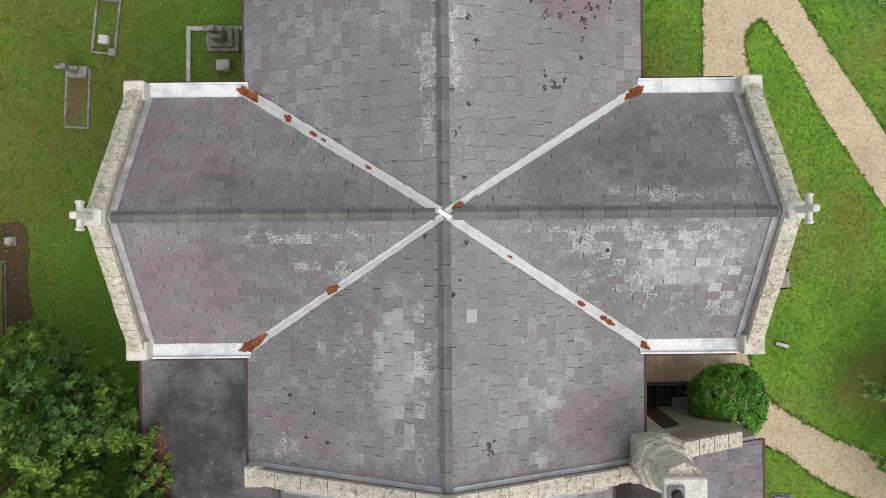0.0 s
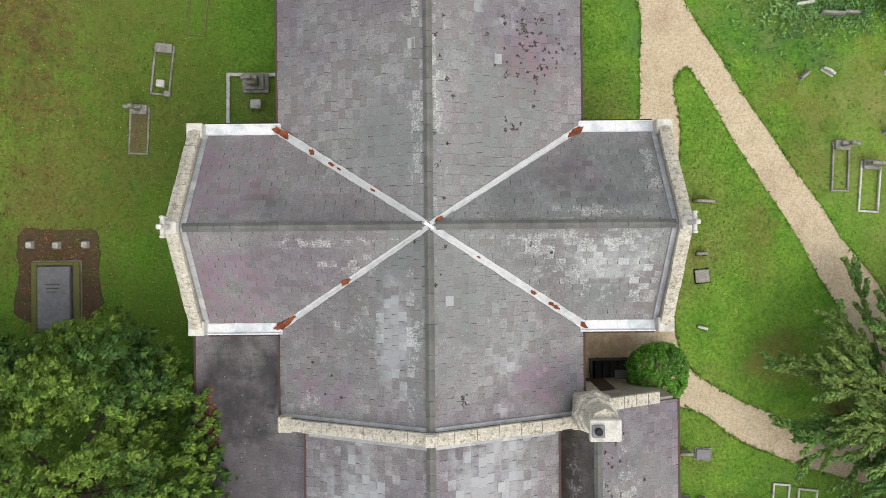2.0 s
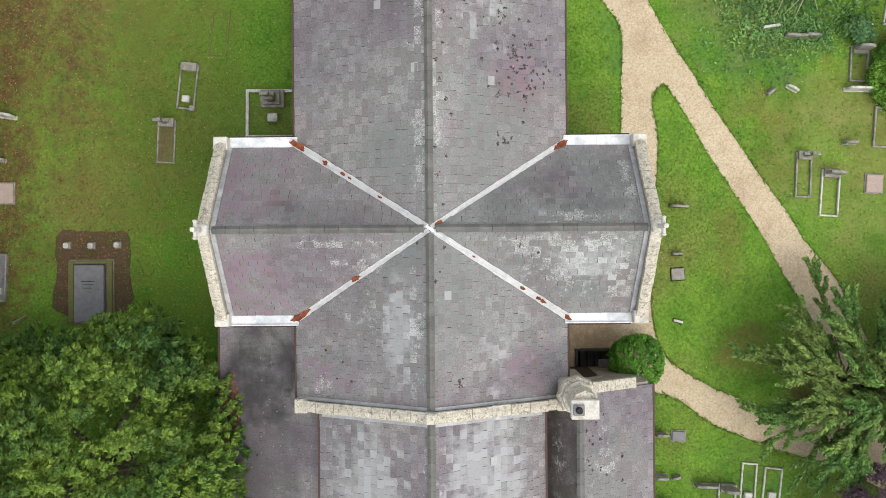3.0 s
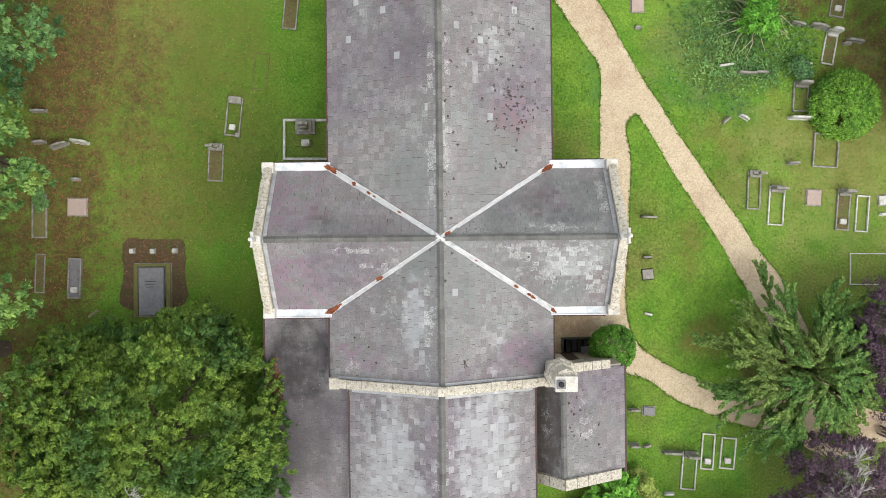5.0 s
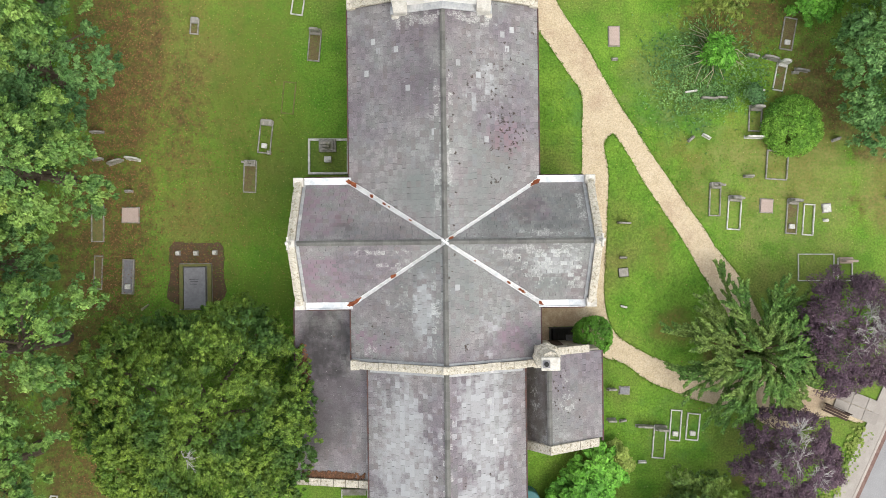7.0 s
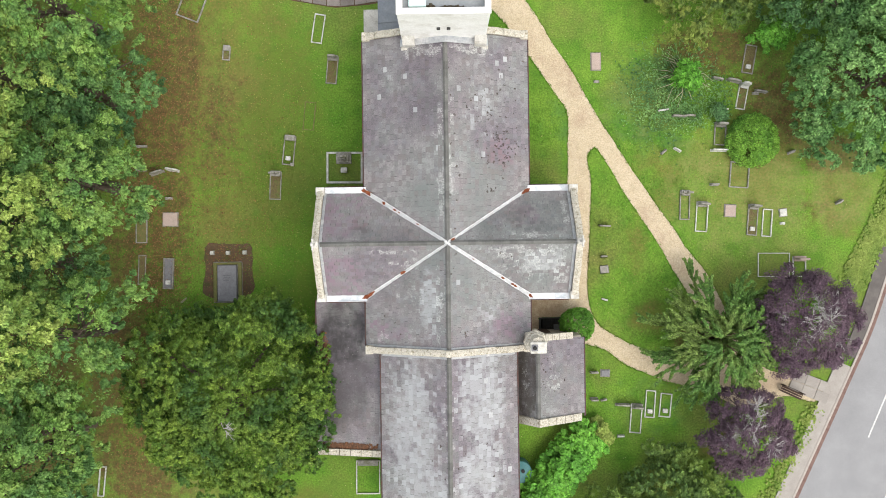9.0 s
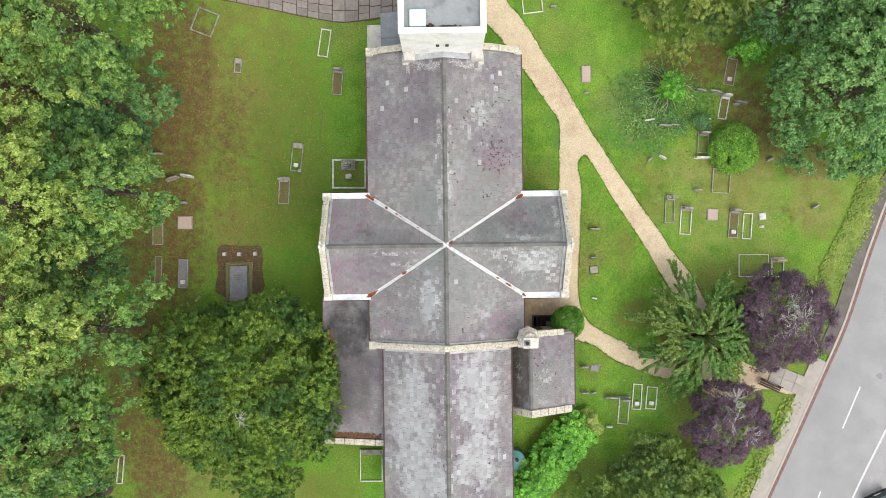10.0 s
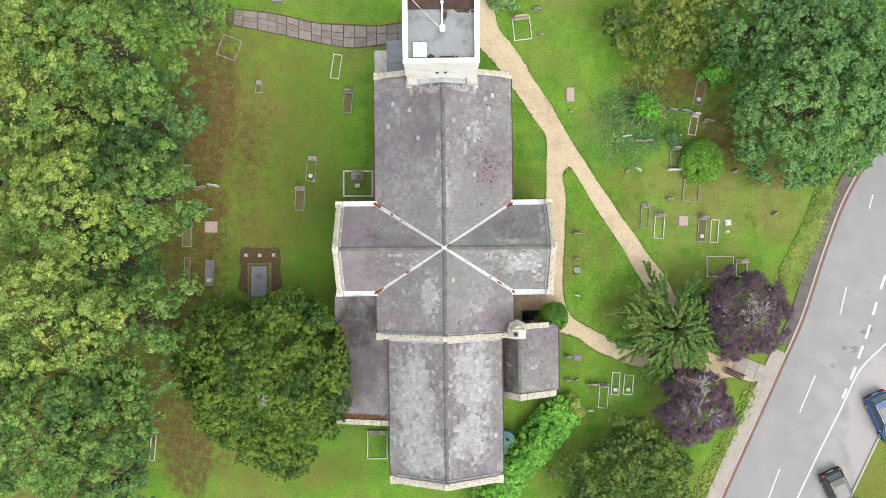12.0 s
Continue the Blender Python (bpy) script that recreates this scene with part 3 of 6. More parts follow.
vline = [np.array(p) for p in [(34.84, -13.32), (33.49, -15.96), (31.77, -19.47), (30.86, -21.36)]]
structure("kerb", strip(offset(vline, 0.16), vline, 0.115, 0.13), KERB, "pale kerb of the grass verge", "kerb")

# flagstone path west of the tower
stone_path = thing("flagstone_path", "worn brown-grey flagstone path with grassy joints", "path", kind="structure")
structure("path_bed", sheet([(-2.83, 17.77), (-4.95, 17.48), (-7.16, 17.6), (-9.81, 17.76), (-12.46, 18.41), (-14.22, 18.69), (-16.87, 18.98), (-16.89, 17.66), (-14.24, 17.1), (-12.48, 16.73), (-9.83, 16.12), (-7.18, 15.65), (-4.97, 15.85), (-2.84, 16.18)], 0.012, 0.03, 0.03), EARTH, "earth bed under the flagstones", "path")
top = smooth_line([(-2.92, 17.68), (-4.95, 17.39), (-7.16, 17.51), (-9.81, 17.67), (-12.46, 18.32), (-14.22, 18.6), (-16.65, 18.89)], 14)
bot = smooth_line([(-2.93, 16.27), (-4.97, 15.94), (-7.18, 15.74), (-9.83, 16.21), (-12.48, 16.81), (-14.24, 17.19), (-16.67, 17.7)], 14)
rng = random.Random(7)
i = 0
while i < len(top) - 6:
    step = rng.choice((4, 5, 5, 6))
    cuts = [0.0, rng.uniform(0.28, 0.4), rng.uniform(0.6, 0.72), 1.0]
    if rng.random() < 0.3:
        cuts = [0.0, rng.uniform(0.4, 0.6), 1.0]
    for c0, c1 in zip(cuts, cuts[1:]):
        q = [top[i] + (bot[i] - top[i]) * c0, top[i + step] + (bot[i + step] - top[i + step]) * c0, top[i + step] + (bot[i + step] - top[i + step]) * c1, top[i] + (bot[i] - top[i]) * c1]
        mid = sum(q) / 4
        q = [mid + (p - mid) * rng.uniform(0.9, 0.97) for p in q]
        part("flagstone", prism([(p[0], p[1], 0.0) for p in q], (0, 0, 0.045 + rng.uniform(0, 0.012))), FLAG, stone_path)
    i += step

# ---- the church ----
church = thing("church", "cruciform stone church with weathered purple-grey slate roofs", "church")
EAVES, RIDGE_Z, HALF, THALF = 5.3, 8.15, 4.95, 3.2
NORTH, SOUTH, GABLE = 12.2, -6.1, 7.35
CHALF, CSOUTH = 4.05, -16.25
PITCH = (RIDGE_Z - EAVES) / HALF
CEAVES = RIDGE_Z - PITCH * CHALF


def wall_box(x0, x1, y0, y1, z1, name="wall"):
    part(name, box(x0, x1, y0, y1, -0.3, z1), WALL_STONE, church)


T = 0.6
wall_box(-4.8, -4.8 + T, 3.25, NORTH, EAVES - 0.1)
wall_box(4.8 - T, 4.8, 3.25, NORTH, EAVES - 0.1)
wall_box(-4.8, -4.8 + T, -6.3, -3.25, EAVES - 0.1)
wall_box(4.8 - T, 4.8, -6.3, -3.25, EAVES - 0.1)
for s in (-1, 1):
    for u in (-1, 1):
        x0, x1 = sorted((s * 4.2, s * 7.1))
        y0, y1 = sorted((u * 2.65, u * 3.25))
        wall_box(x0, x1, y0, y1, EAVES - 0.02)
wall_box(-3.9, -3.3, -15.9, -6.31, CEAVES - 0.1)
wall_box(3.3, 3.9, -15.9, -6.31, CEAVES - 0.1)


def gable_wall(axis, at, depth, half, eaves, top, shift=0.0):
    """A gable: a pentagon standing across the ridge line."""
    prof = [(-half, -0.3), (half, -0.3), (half, eaves), (0, top), (-half, eaves)]
    if axis == "x":
        part("gable_wall", prism([(at, p + shift, z) for p, z in prof], (depth, 0, 0)), WALL_STONE, church)
    else:
        part("gable_wall", prism([(p + shift, at, z) for p, z in prof], (0, depth, 0)), WALL_STONE, church)


gable_wall("x", -7.7, 0.33, 3.3, EAVES + 0.2, RIDGE_Z + 0.15)
gable_wall("x", 7.37, 0.33, 3.3, EAVES + 0.2, RIDGE_Z + 0.15)
gable_wall("y", -6.47, 0.33, 4.8, EAVES + 0.2, RIDGE_Z + 0.1)
gable_wall("y", -16.7, 0.38, 3.9, CEAVES + 0.15, RIDGE_Z + 0.1)
gable_wall("y", 12.22, 0.33, 4.8, EAVES + 0.1, RIDGE_Z + 0.05)

# slate courses: whole slates near the crossing are pieces of their own, the rest of each slope is one mesh
GAUGE, WIDE = 0.262, 0.31
slate_rng = random.Random(3)


def slate_box(w0, w1, t0, t1, L):
    """One slate in slope space: bottom edge w0..w1, top edge t0..t1, its tail raised."""
    return [(w0, 0.0, 0.005), (w1, 0.0, 0.005), (t1, L, 0.003), (t0, L, 0.003), (w0, 0.0, 0.001), (w1, 0.0, 0.001)]


SLATE_FACES = [(0, 1, 2, 3), (4, 5, 1, 0), (4, 0, 3), (1, 5, 2)]
piece_me = bpy.data.meshes.new("slate")
piece_me.from_pydata(slate_box(-WIDE / 2 + 0.012, WIDE / 2 - 0.0015, -WIDE / 2 + 0.0015, WIDE / 2 - 0.0015, GAUGE + 0.02), [], SLATE_FACES)
piece_me.materials.append(SLATE_PIECE)


def slope(name, origin, along, up, length, lo, hi, parent, gauge=GAUGE, wide=WIDE, pieces=0.0):
    """A roof slope with its deck and slates. lo, hi: the extent along the eaves at its foot and at its head."""
    o, a = Vector(origin), Vector(along).normalized()
    s = Vector(up).normalized()
    n = a.cross(s)
    if n.z < 0:
        n = -n
    lo_at = lambda v: lo[0] + (lo[1] - lo[0]) * v / length
    hi_at = lambda v: hi[0] + (hi[1] - hi[0]) * v / length
    deck = part(name, prism([o + a * lo[0], o + a * hi[0], o + a * hi[1] + s * length, o + a * lo[1] + s * length], -0.1 * n), DECK, parent)
    verts, faces = [], []
    rows = int(length / gauge)
    g = length / rows
    for r in range(rows):
        v0, v1 = r * g, (r + 1) * g + 0.02
        u = min(lo_at(v0), lo_at(v1)) - wide + (wide / 2 if r % 2 else 0) + slate_rng.uniform(-0.02, 0.02)
        base_wide = wide
        while u < max(hi_at(v0), hi_at(v1)):
            wide = base_wide * slate_rng.choice((1.0, 1.0, 1.0, slate_rng.uniform(0.8, 1.2)))
            gap = 0.0015
            tail = gap + (slate_rng.random() < 0.65) * slate_rng.uniform(0.003, 0.014) + (slate_rng.random() < 0.25) * slate_rng.uniform(0.008, 0.022)
            w = (max(u + tail, lo_at(v0)), min(u + wide - gap, hi_at(v0)))
            t = (max(u + gap, lo_at(v1)), min(u + wide - gap, hi_at(v1)))
            drop, lift = slate_rng.uniform(-0.009, 0.007), slate_rng.uniform(0, 0.004) + (slate_rng.random() < 0.06) * 0.011
            u += wide
            if w[1] - w[0] < 0.01 and t[1] - t[0] < 0.01:
                continue
            mid = o + a * (u - wide / 2) + s * v0
            if pieces and mid.xy.length < pieces and wide == base_wide and w[1] - w[0] > wide * 0.85 and t[1] - t[0] > wide * 0.85:
                ob = new("slate", piece_me)
                ob.parent = deck
                m = Matrix((a, s, n)).transposed().to_4x4()
                if m.determinant() < 0:
                    m = Matrix((-a, s, n)).transposed().to_4x4()
                m.translation = mid + s * drop + n * (0.004 + lift * 0.5)
                ob.matrix_basis = m
                continue
            k = len(verts)
            w = (w[0], max(w[0], w[1]))
            t = (t[0], max(t[0], t[1]))
            for q in slate_box(w[0], w[1], t[0], t[1], v1 - v0):
                z = q[2] + 0.004 + (lift if q[1] == 0 else 0)
                verts.append(o + a * q[0] + s * (v0 + drop + q[1]) + n * z)
            faces += [tuple(k + i for i in f) for f in SLATE_FACES]
        wide = base_wide
    me = bpy.data.meshes.new("slating")
    me.from_pydata(verts, [], faces)
    me.materials.append(SLATE)
    tagged(new("slating", me), "courses of weathered slates", kind="stuff").parent = deck
    return deck


NL = math.hypot(HALF, RIDGE_Z - EAVES)
TY = 3.05
TZ = RIDGE_Z - (RIDGE_Z - EAVES) * TY / THALF
TL = math.hypot(TY, RIDGE_Z - TZ)
for sx in (-1, 1):
    slope("roof_slope", (sx * HALF, 0, EAVES), (0, 1, 0), (-sx * HALF, 0, RIDGE_Z - EAVES), NL, (THALF, 0), (NORTH, NORTH), church, pieces=2.75)
    slope("roof_slope", (sx * HALF, 0, EAVES), (0, 1, 0), (-sx * HALF, 0, RIDGE_Z - EAVES), NL, (SOUTH, SOUTH), (-THALF, 0), church, pieces=2.75)
    for sy in (-1, 1):
        near = HALF * TY / THALF
        a, b = ((near, 0), (GABLE - 0.02, GABLE - 0.02)) if sx > 0 else ((-GABLE + 0.02, -GABLE + 0.02), (-near, 0))
        slope("roof_slope", (0, sy * TY, TZ), (1, 0, 0), (0, -sy * TY, RIDGE_Z - TZ), TL, a, b, church, pieces=2.75)
    CL = math.hypot(CHALF, RIDGE_Z - CEAVES)
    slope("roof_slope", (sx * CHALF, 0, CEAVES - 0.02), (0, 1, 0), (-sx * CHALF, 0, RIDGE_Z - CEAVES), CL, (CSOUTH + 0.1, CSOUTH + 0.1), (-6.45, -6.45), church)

# ridge tiles
ridge_me = mesh_of("ridge_tile", prism([(-0.135, 0.004, -0.068), (-0.035, 0.004, 0.025), (0.035, 0.004, 0.025), (0.135, 0.004, -0.068), (0.135, 0.004, -0.11), (0, 0.004, -0.03), (-0.135, 0.004, -0.11)], (0, 0.452, 0)), RIDGE)


def ridge_run(p, q, z, half_angle_scale=1.0):
    p, q = Vector((*p, z)), Vector((*q, z))
    n = max(1, round((q - p).length / 0.46))
    ang = math.degrees(math.atan2((q - p).y, (q - p).x)) - 90
    for i in range(n):
        ob = new("ridge_tile", ridge_me)
        ob.parent = church
        ob.matrix_basis = Matrix.Translation(p + (q - p) * i / n) @ pose(0, 0, 0, 0, 0, ang + random.uniform(-0.4, 0.4)) @ Matrix.Diagonal((1, (q - p).length / n / 0.46, half_angle_scale, 1))


ridge_run((0, -6.1), (0, -0.2), RIDGE_Z + 0.06)
ridge_run((0, 0.2), (0, NORTH), RIDGE_Z + 0.06)
ridge_run((-7.3, 0), (-0.2, 0), RIDGE_Z + 0.05, 1.2)
ridge_run((0.2, 0), (7.3, 0), RIDGE_Z + 0.05, 1.2)
ridge_run((0, CSOUTH), (0, -6.45), RIDGE_Z + 0.05)


def on_nave(x, y):
    return max(RIDGE_Z - PITCH * abs(x), RIDGE_Z - (RIDGE_Z - EAVES) * abs(y) / THALF)


# white-painted lead in the valleys
lead_rng = random.Random(11)
for sx in (-1, 1):
    for sy in (-1, 1):
        bm = bmesh.new()
        d = Vector((sx * HALF, sy * THALF, 0)).normalized()
        nrm = Vector((-d.y, d.x, 0))
        total = math.hypot(HALF, THALF)
        rows = []
        n = 40
        for i in range(n + 1):
            s = 0.06 + (total + 0.02) * i / n
            w = 0.1 + 0.035 * i / n + lead_rng.uniform(-0.014, 0.008)
            c = d * s
            row = []
            for k in (-1, -0.3, 0, 0.3, 1):
                p = c + nrm * (w * k)
                rim = c + nrm * w
                z = on_nave(rim.x, rim.y) + (0.03 if abs(k) == 1 else 0.018 if k else 0.006)
                row.append(bm.verts.new((p.x, p.y, z)))
            rows.append(row)
        for r, q in zip(rows, rows[1:]):
            for k in range(4):
                bm.faces.new((r[k], r[k + 1], q[k + 1], q[k]))
        bmesh.ops.solidify(bm, geom=bm.faces[:], thickness=0.02)
        valley = part("valley_flashing", bm, LEAD, church, "white-painted lead valley strip with rust patches")
        # rust patches with ragged outlines
        spots = {(-1, 1): ((0.985, 0.2), (0.94, 0.22), (0.75, 0.14), (0.62, 0.08), (0.57, 0.06), (0.35, 0.07)), (-1, -1): ((0.98, 0.22), (0.93, 0.18), (0.53, 0.15)), (1, 1): ((0.97, 0.18), (0.93, 0.14), (0.06, 0.12)), (1, -1): ((0.99, 0.16), (0.8, 0.12), (0.77, 0.1), (0.65, 0.09), (0.3, 0.05))}[(sx, sy)]
        for f, size in spots:
            bm = bmesh.new()
            c = d * (total * f)
            ring = []
            for k in range(14):
                a = 2 * math.pi * k / 14
                r = size * lead_rng.uniform(0.6, 1.15)
                p = c + d * (math.cos(a) * r * 1.5) + nrm * (math.sin(a) * r * 0.62)
                ring.append(bm.verts.new((p.x, p.y, max(on_nave(p.x, p.y), on_nave(c.x + nrm.x * 0.12, c.y + nrm.y * 0.12)) + 0.045)))
            mid = bm.verts.new((c.x, c.y, on_nave(c.x + nrm.x * 0.12, c.y + nrm.y * 0.12) + 0.04))
            for k in range(14):
                bm.faces.new((ring[k], ring[(k + 1) % 14], mid))
            part("rust_patch", bm, RUST, valley, "rust-red bare patch")
    # level gutters at the foot of the transept slopes
    for sy in (-1, 1):
        x0, x1 = sorted((sx * 4.85, sx * 7.3))
        y0, y1 = sorted((sy * 3.04, sy * 3.42))
        bm = bmesh.new()
        box(x0, x1, y0, y1, EAVES + 0.02, EAVES + 0.1, 0.01, bm)
        ya, yb = sorted((sy * 3.38, sy * 3.43))
        box(x0, x1, ya, yb, EAVES + 0.02, EAVES + 0.17, 0.008, bm)
        for q in range(1, 4):
            xx = x0 + (x1 - x0) * q / 4
            box(xx - 0.012, xx + 0.012, y0 + 0.02, y1 - 0.02, EAVES + 0.1, EAVES + 0.112, 0.0, bm)
        part("lead_gutter", bm, GUTTER_LEAD, church, "white-painted lead gutter")
        ya, yb = sorted((sy * 3.35, sy * 3.5))
        part("eaves_gutter", box(x0, x1, ya, yb, EAVES - 0.2, EAVES - 0.05, 0.01), IRON, church, "rusty iron gutter")
    # iron gutters along the nave and chancel eaves
    for y0, y1, hx, ez in ((3.45, NORTH, HALF, EAVES), (-6.1, -3.45, HALF, EAVES), (-16.2, -6.5, CHALF, CEAVES)):
        xa, xb = sorted((sx * (hx - 0.05), sx * (hx + 0.09)))
        part("eaves_gutter", box(xa, xb, y0, y1, ez - 0.17, ez - 0.05, 0.012), IRON, church, "rusty iron gutter")


# coped gables
def coping(axis, at0, at1, half, foot_z, top_z, cut, mat_, shift=0.0, kneeler=0.5, apex=True):
    """Sloping coping stones up both sides of a gable, with a kneeler block at each foot. Each length is a stone."""
    for s in (-1, 1):
        n = cut
        for i in range(n):
            f0, f1 = i / n + 0.0012, (i + 1) / n - 0.0012
            p0, p1 = s * half * (1 - f0) + shift, s * half * (1 - f1) + shift
            z0, z1 = foot_z + (top_z - foot_z) * f0, foot_z + (top_z - foot_z) * f1
            e = random.uniform(-0.012, 0.012)
            a0, a1 = at0 + e, at1 + e
            am = (a0 + a1) / 2
            if axis == "x":
                pts = [(a0, p0, z0 - 0.2), (a1, p0, z0 - 0.2), (a1, p0, z0), (am, p0, z0 + 0.06), (a0, p0, z0)]
                d = (0, p1 - p0, z1 - z0)
            else:
                pts = [(p0, a0, z0 - 0.2), (p0, a1, z0 - 0.2), (p0, a1, z0), (p0, am, z0 + 0.06), (p0, a0, z0)]
                d = (p1 - p0, 0, z1 - z0)
            part("coping_stone", prism(pts, d), mat_, church)
        k0, k1 = sorted((s * (half - kneeler * 0.7) + shift, s * (half + 0.12) + shift))
        e = 0.07
        if axis == "x":
            part("kneeler", box(at0 - e, at1 + e, k0, k1, foot_z - 0.5, foot_z + 0.12, 0.03), PALE_STONE, church, "pale kneeler stone")
        else:
            part("kneeler", box(k0, k1, at0 - e, at1 + e, foot_z - 0.5, foot_z + 0.08, 0.04), STONE, church, "weathered kneeler stone")
    if apex:
        c = (at0 + at1) / 2
        x, y = (c, shift) if axis == "x" else (shift, c)
        part("apex_stone", box(x - 0.2, x + 0.2, y - 0.19, y + 0.19, top_z - 0.25, top_z + 0.12, 0.05), PALE_STONE if axis == "x" else mat_, church, "weathered apex stone")


coping("x", -7.74, -7.36, 3.3, EAVES + 0.45, RIDGE_Z + 0.38, 5, STONE)
coping("x", 7.36, 7.74, 3.3, EAVES + 0.45, RIDGE_Z + 0.38, 5, STONE)
coping("y", -6.5, -6.12, 4.85, EAVES + 0.42, RIDGE_Z + 0.32, 7, STONE)
coping("y", -16.75, -16.3, 3.95, CEAVES + 0.35, RIDGE_Z + 0.35, 6, STONE)
coping("y", 12.2, 12.6, 4.85, EAVES + 0.35, RIDGE_Z + 0.3, 7, STONE, apex=False)


def flashing(p, q, across, lift=0.05):
    """A narrow grey lead strip beside a coping."""
    p, q, across = Vector(p), Vector(q), Vector(across)
    part("flashing", prism([p, q, q + across, p + across], (0, 0, lift)), FLASH, church, "grey lead flashing")


for sx in (-1, 1):
    for sy in (-1, 1):
        flashing((sx * 7.36, sy * 3.05, TZ + 0.02), (sx * 7.36, 0, RIDGE_Z + 0.02), (-sx * 0.16, 0, 0))
    flashing((sx * 4.85, -6.12, EAVES + 0.06), (0, -6.12, RIDGE_Z + 0.02), (0, 0.12, 0))
    flashing((sx * 3.95, -6.5, CEAVES + 0.06), (0, -6.5, RIDGE_Z), (0, -0.16, 0))
    flashing((sx * 3.9, -16.3, CEAVES + 0.06), (0, -16.3, RIDGE_Z + 0.02), (0, 0.14, 0))

# stone crosses on the transept gables
for sx in (-1, 1):
    bm = bmesh.new()
    x = sx * 7.56
    box(x - 0.075, x + 0.075, -0.075, 0.075, RIDGE_Z + 0.5, RIDGE_Z + 1.45, 0.03, bm)
    box(x - 0.055, x + 0.055, -0.28, 0.28, RIDGE_Z + 0.95, RIDGE_Z + 1.15, 0.03, bm)
    for e in (-0.28, 0.28):
        box(x - 0.07, x + 0.07, e - 0.04, e + 0.04, RIDGE_Z + 0.92, RIDGE_Z + 1.18, 0.03, bm)
    part("gable_cross", bm, PALE_STONE, church, "pale stone gable cross")

# tower
TX0, TX1, TY0, TY1, TTOP = -2.5, 2.35, 11.8, 16.6, 13.2
for b in ((TX0, TX0 + 0.28, TY0, TY1), (TX1 - 0.28, TX1, TY0, TY1), (TX0 + 0.28, TX1 - 0.28, TY0, TY0 + 0.28), (TX0 + 0.28, TX1 - 0.28, TY1 - 0.28, TY1)):
    part("tower_wall", box(*b, -0.3, TTOP - 0.15), LIMEWASH, church, "pale limewashed tower wall")
for b in ((TX0 - 0.04, TX0 + 0.3, TY0 - 0.04, TY1 + 0.04), (TX1 - 0.3, TX1 + 0.04, TY0 - 0.04, TY1 + 0.04)):
    n = 6
    for i in range(n):
        y0 = b[2] + (b[3] - b[2]) * i / n
        part("coping_stone", box(b[0], b[1], y0 + 0.001, y0 + (b[3] - b[2]) / n - 0.001, TTOP - 0.15, TTOP + random.uniform(-0.006, 0.006), 0.012), LIMEWASH, church)
for y0, y1 in ((TY0 - 0.04, TY0 + 0.3), (TY1 - 0.3, TY1 + 0.04)):
    n = 6
    for i in range(n):
        w = (TX1 - TX0 - 0.6) / n
        x0 = TX0 + 0.3 + w * i
        part("coping_stone", box(x0 + 0.001, x0 + w - 0.001, y0, y1, TTOP - 0.15, TTOP + random.uniform(-0.006, 0.006), 0.012), LIMEWASH, church)
tower_roof = part("tower_roof", box(TX0 + 0.27, TX1 - 0.27, TY0 + 0.27, TY1 - 0.27, TTOP - 0.55, TTOP - 0.45), TOWER_LEAD, church, "flat grey lead tower roof")
for i in range(1, 6):
    x = TX0 + 0.4 + (TX1 - TX0 - 0.8) * i / 6
    part("lead_roll", box(x - 0.012, x + 0.012, TY0 + 0.3, TY1 - 0.3, TTOP - 0.45, TTOP - 0.443), TOWER_LEAD, tower_roof)
# raised dark brown band across the north part of the roof
part("tower_gutter", box(TX0 + 0.3, TX1 - 0.3, 15.3, 15.95, TTOP - 0.44, TTOP - 0.36, 0.02), DARK, church, "dark brown band across the tower roof")
part("roof_hatch", box(-1.9, -0.98, 12.2, 13.15, TTOP - 0.45, TTOP - 0.15, 0.04), PALE_GREEN, church, "pale green roof hatch")
bm = box(-0.17, 0.2, 13.85, 14.3, TTOP - 0.45, TTOP - 0.3, 0.03)
tube([(0.0, 14.1, TTOP - 0.35), (0.0, 15.7, TTOP - 0.3)], [0.075, 0.06], bm, 8)
drum(0.11, TTOP - 0.36, TTOP - 0.2, 0.0, 15.72, 10, None, bm)
part("flagpole", bm, WHITE, church, "white lowered flagpole on a block")
part("cable", tube([(-0.1, 14.05, TTOP - 0.3), (-0.9, 14.85, TTOP - 0.26), (-1.6, 15.55, TTOP - 0.24), (-2.0, 15.95, TTOP - 0.12)], [0.018] * 4), WHITE, church, "pale cable")
for x in (-0.36, 0.2):
    bm = box(x - 0.1, x + 0.1, TY0 - 0.012, TY0 + 0.02, 9.6, 10.2, 0.005)
    part("slit_window", bm, PIT, church, "small dark square opening")
for x0, x1 in ((-2.45, -1.75), (1.7, 2.4)):
    bm = box(x0, x1, 11.42, 11.8, 4.0, 7.7, 0.04)
    box(x0 - 0.12, x1 + 0.12, 11.3, 11.8, 4.0, 6.9, 0.04, bm)
    prism([(x0, 11.42, 7.7), (x0, 11.8, 7.7), (x0, 11.8, 8.35)], (x1 - x0, 0, 0), bm)
    part("buttress", bm, PALE_STONE, church, "pale sloped buttress head")
flashing((-2.6, 11.45, 7.1), (0, 11.45, 8.22), (0, 0.4, 0), 0.08)
flashing((2.5, 11.45, 7.1), (0, 11.45, 8.22), (0, 0.4, 0), 0.08)

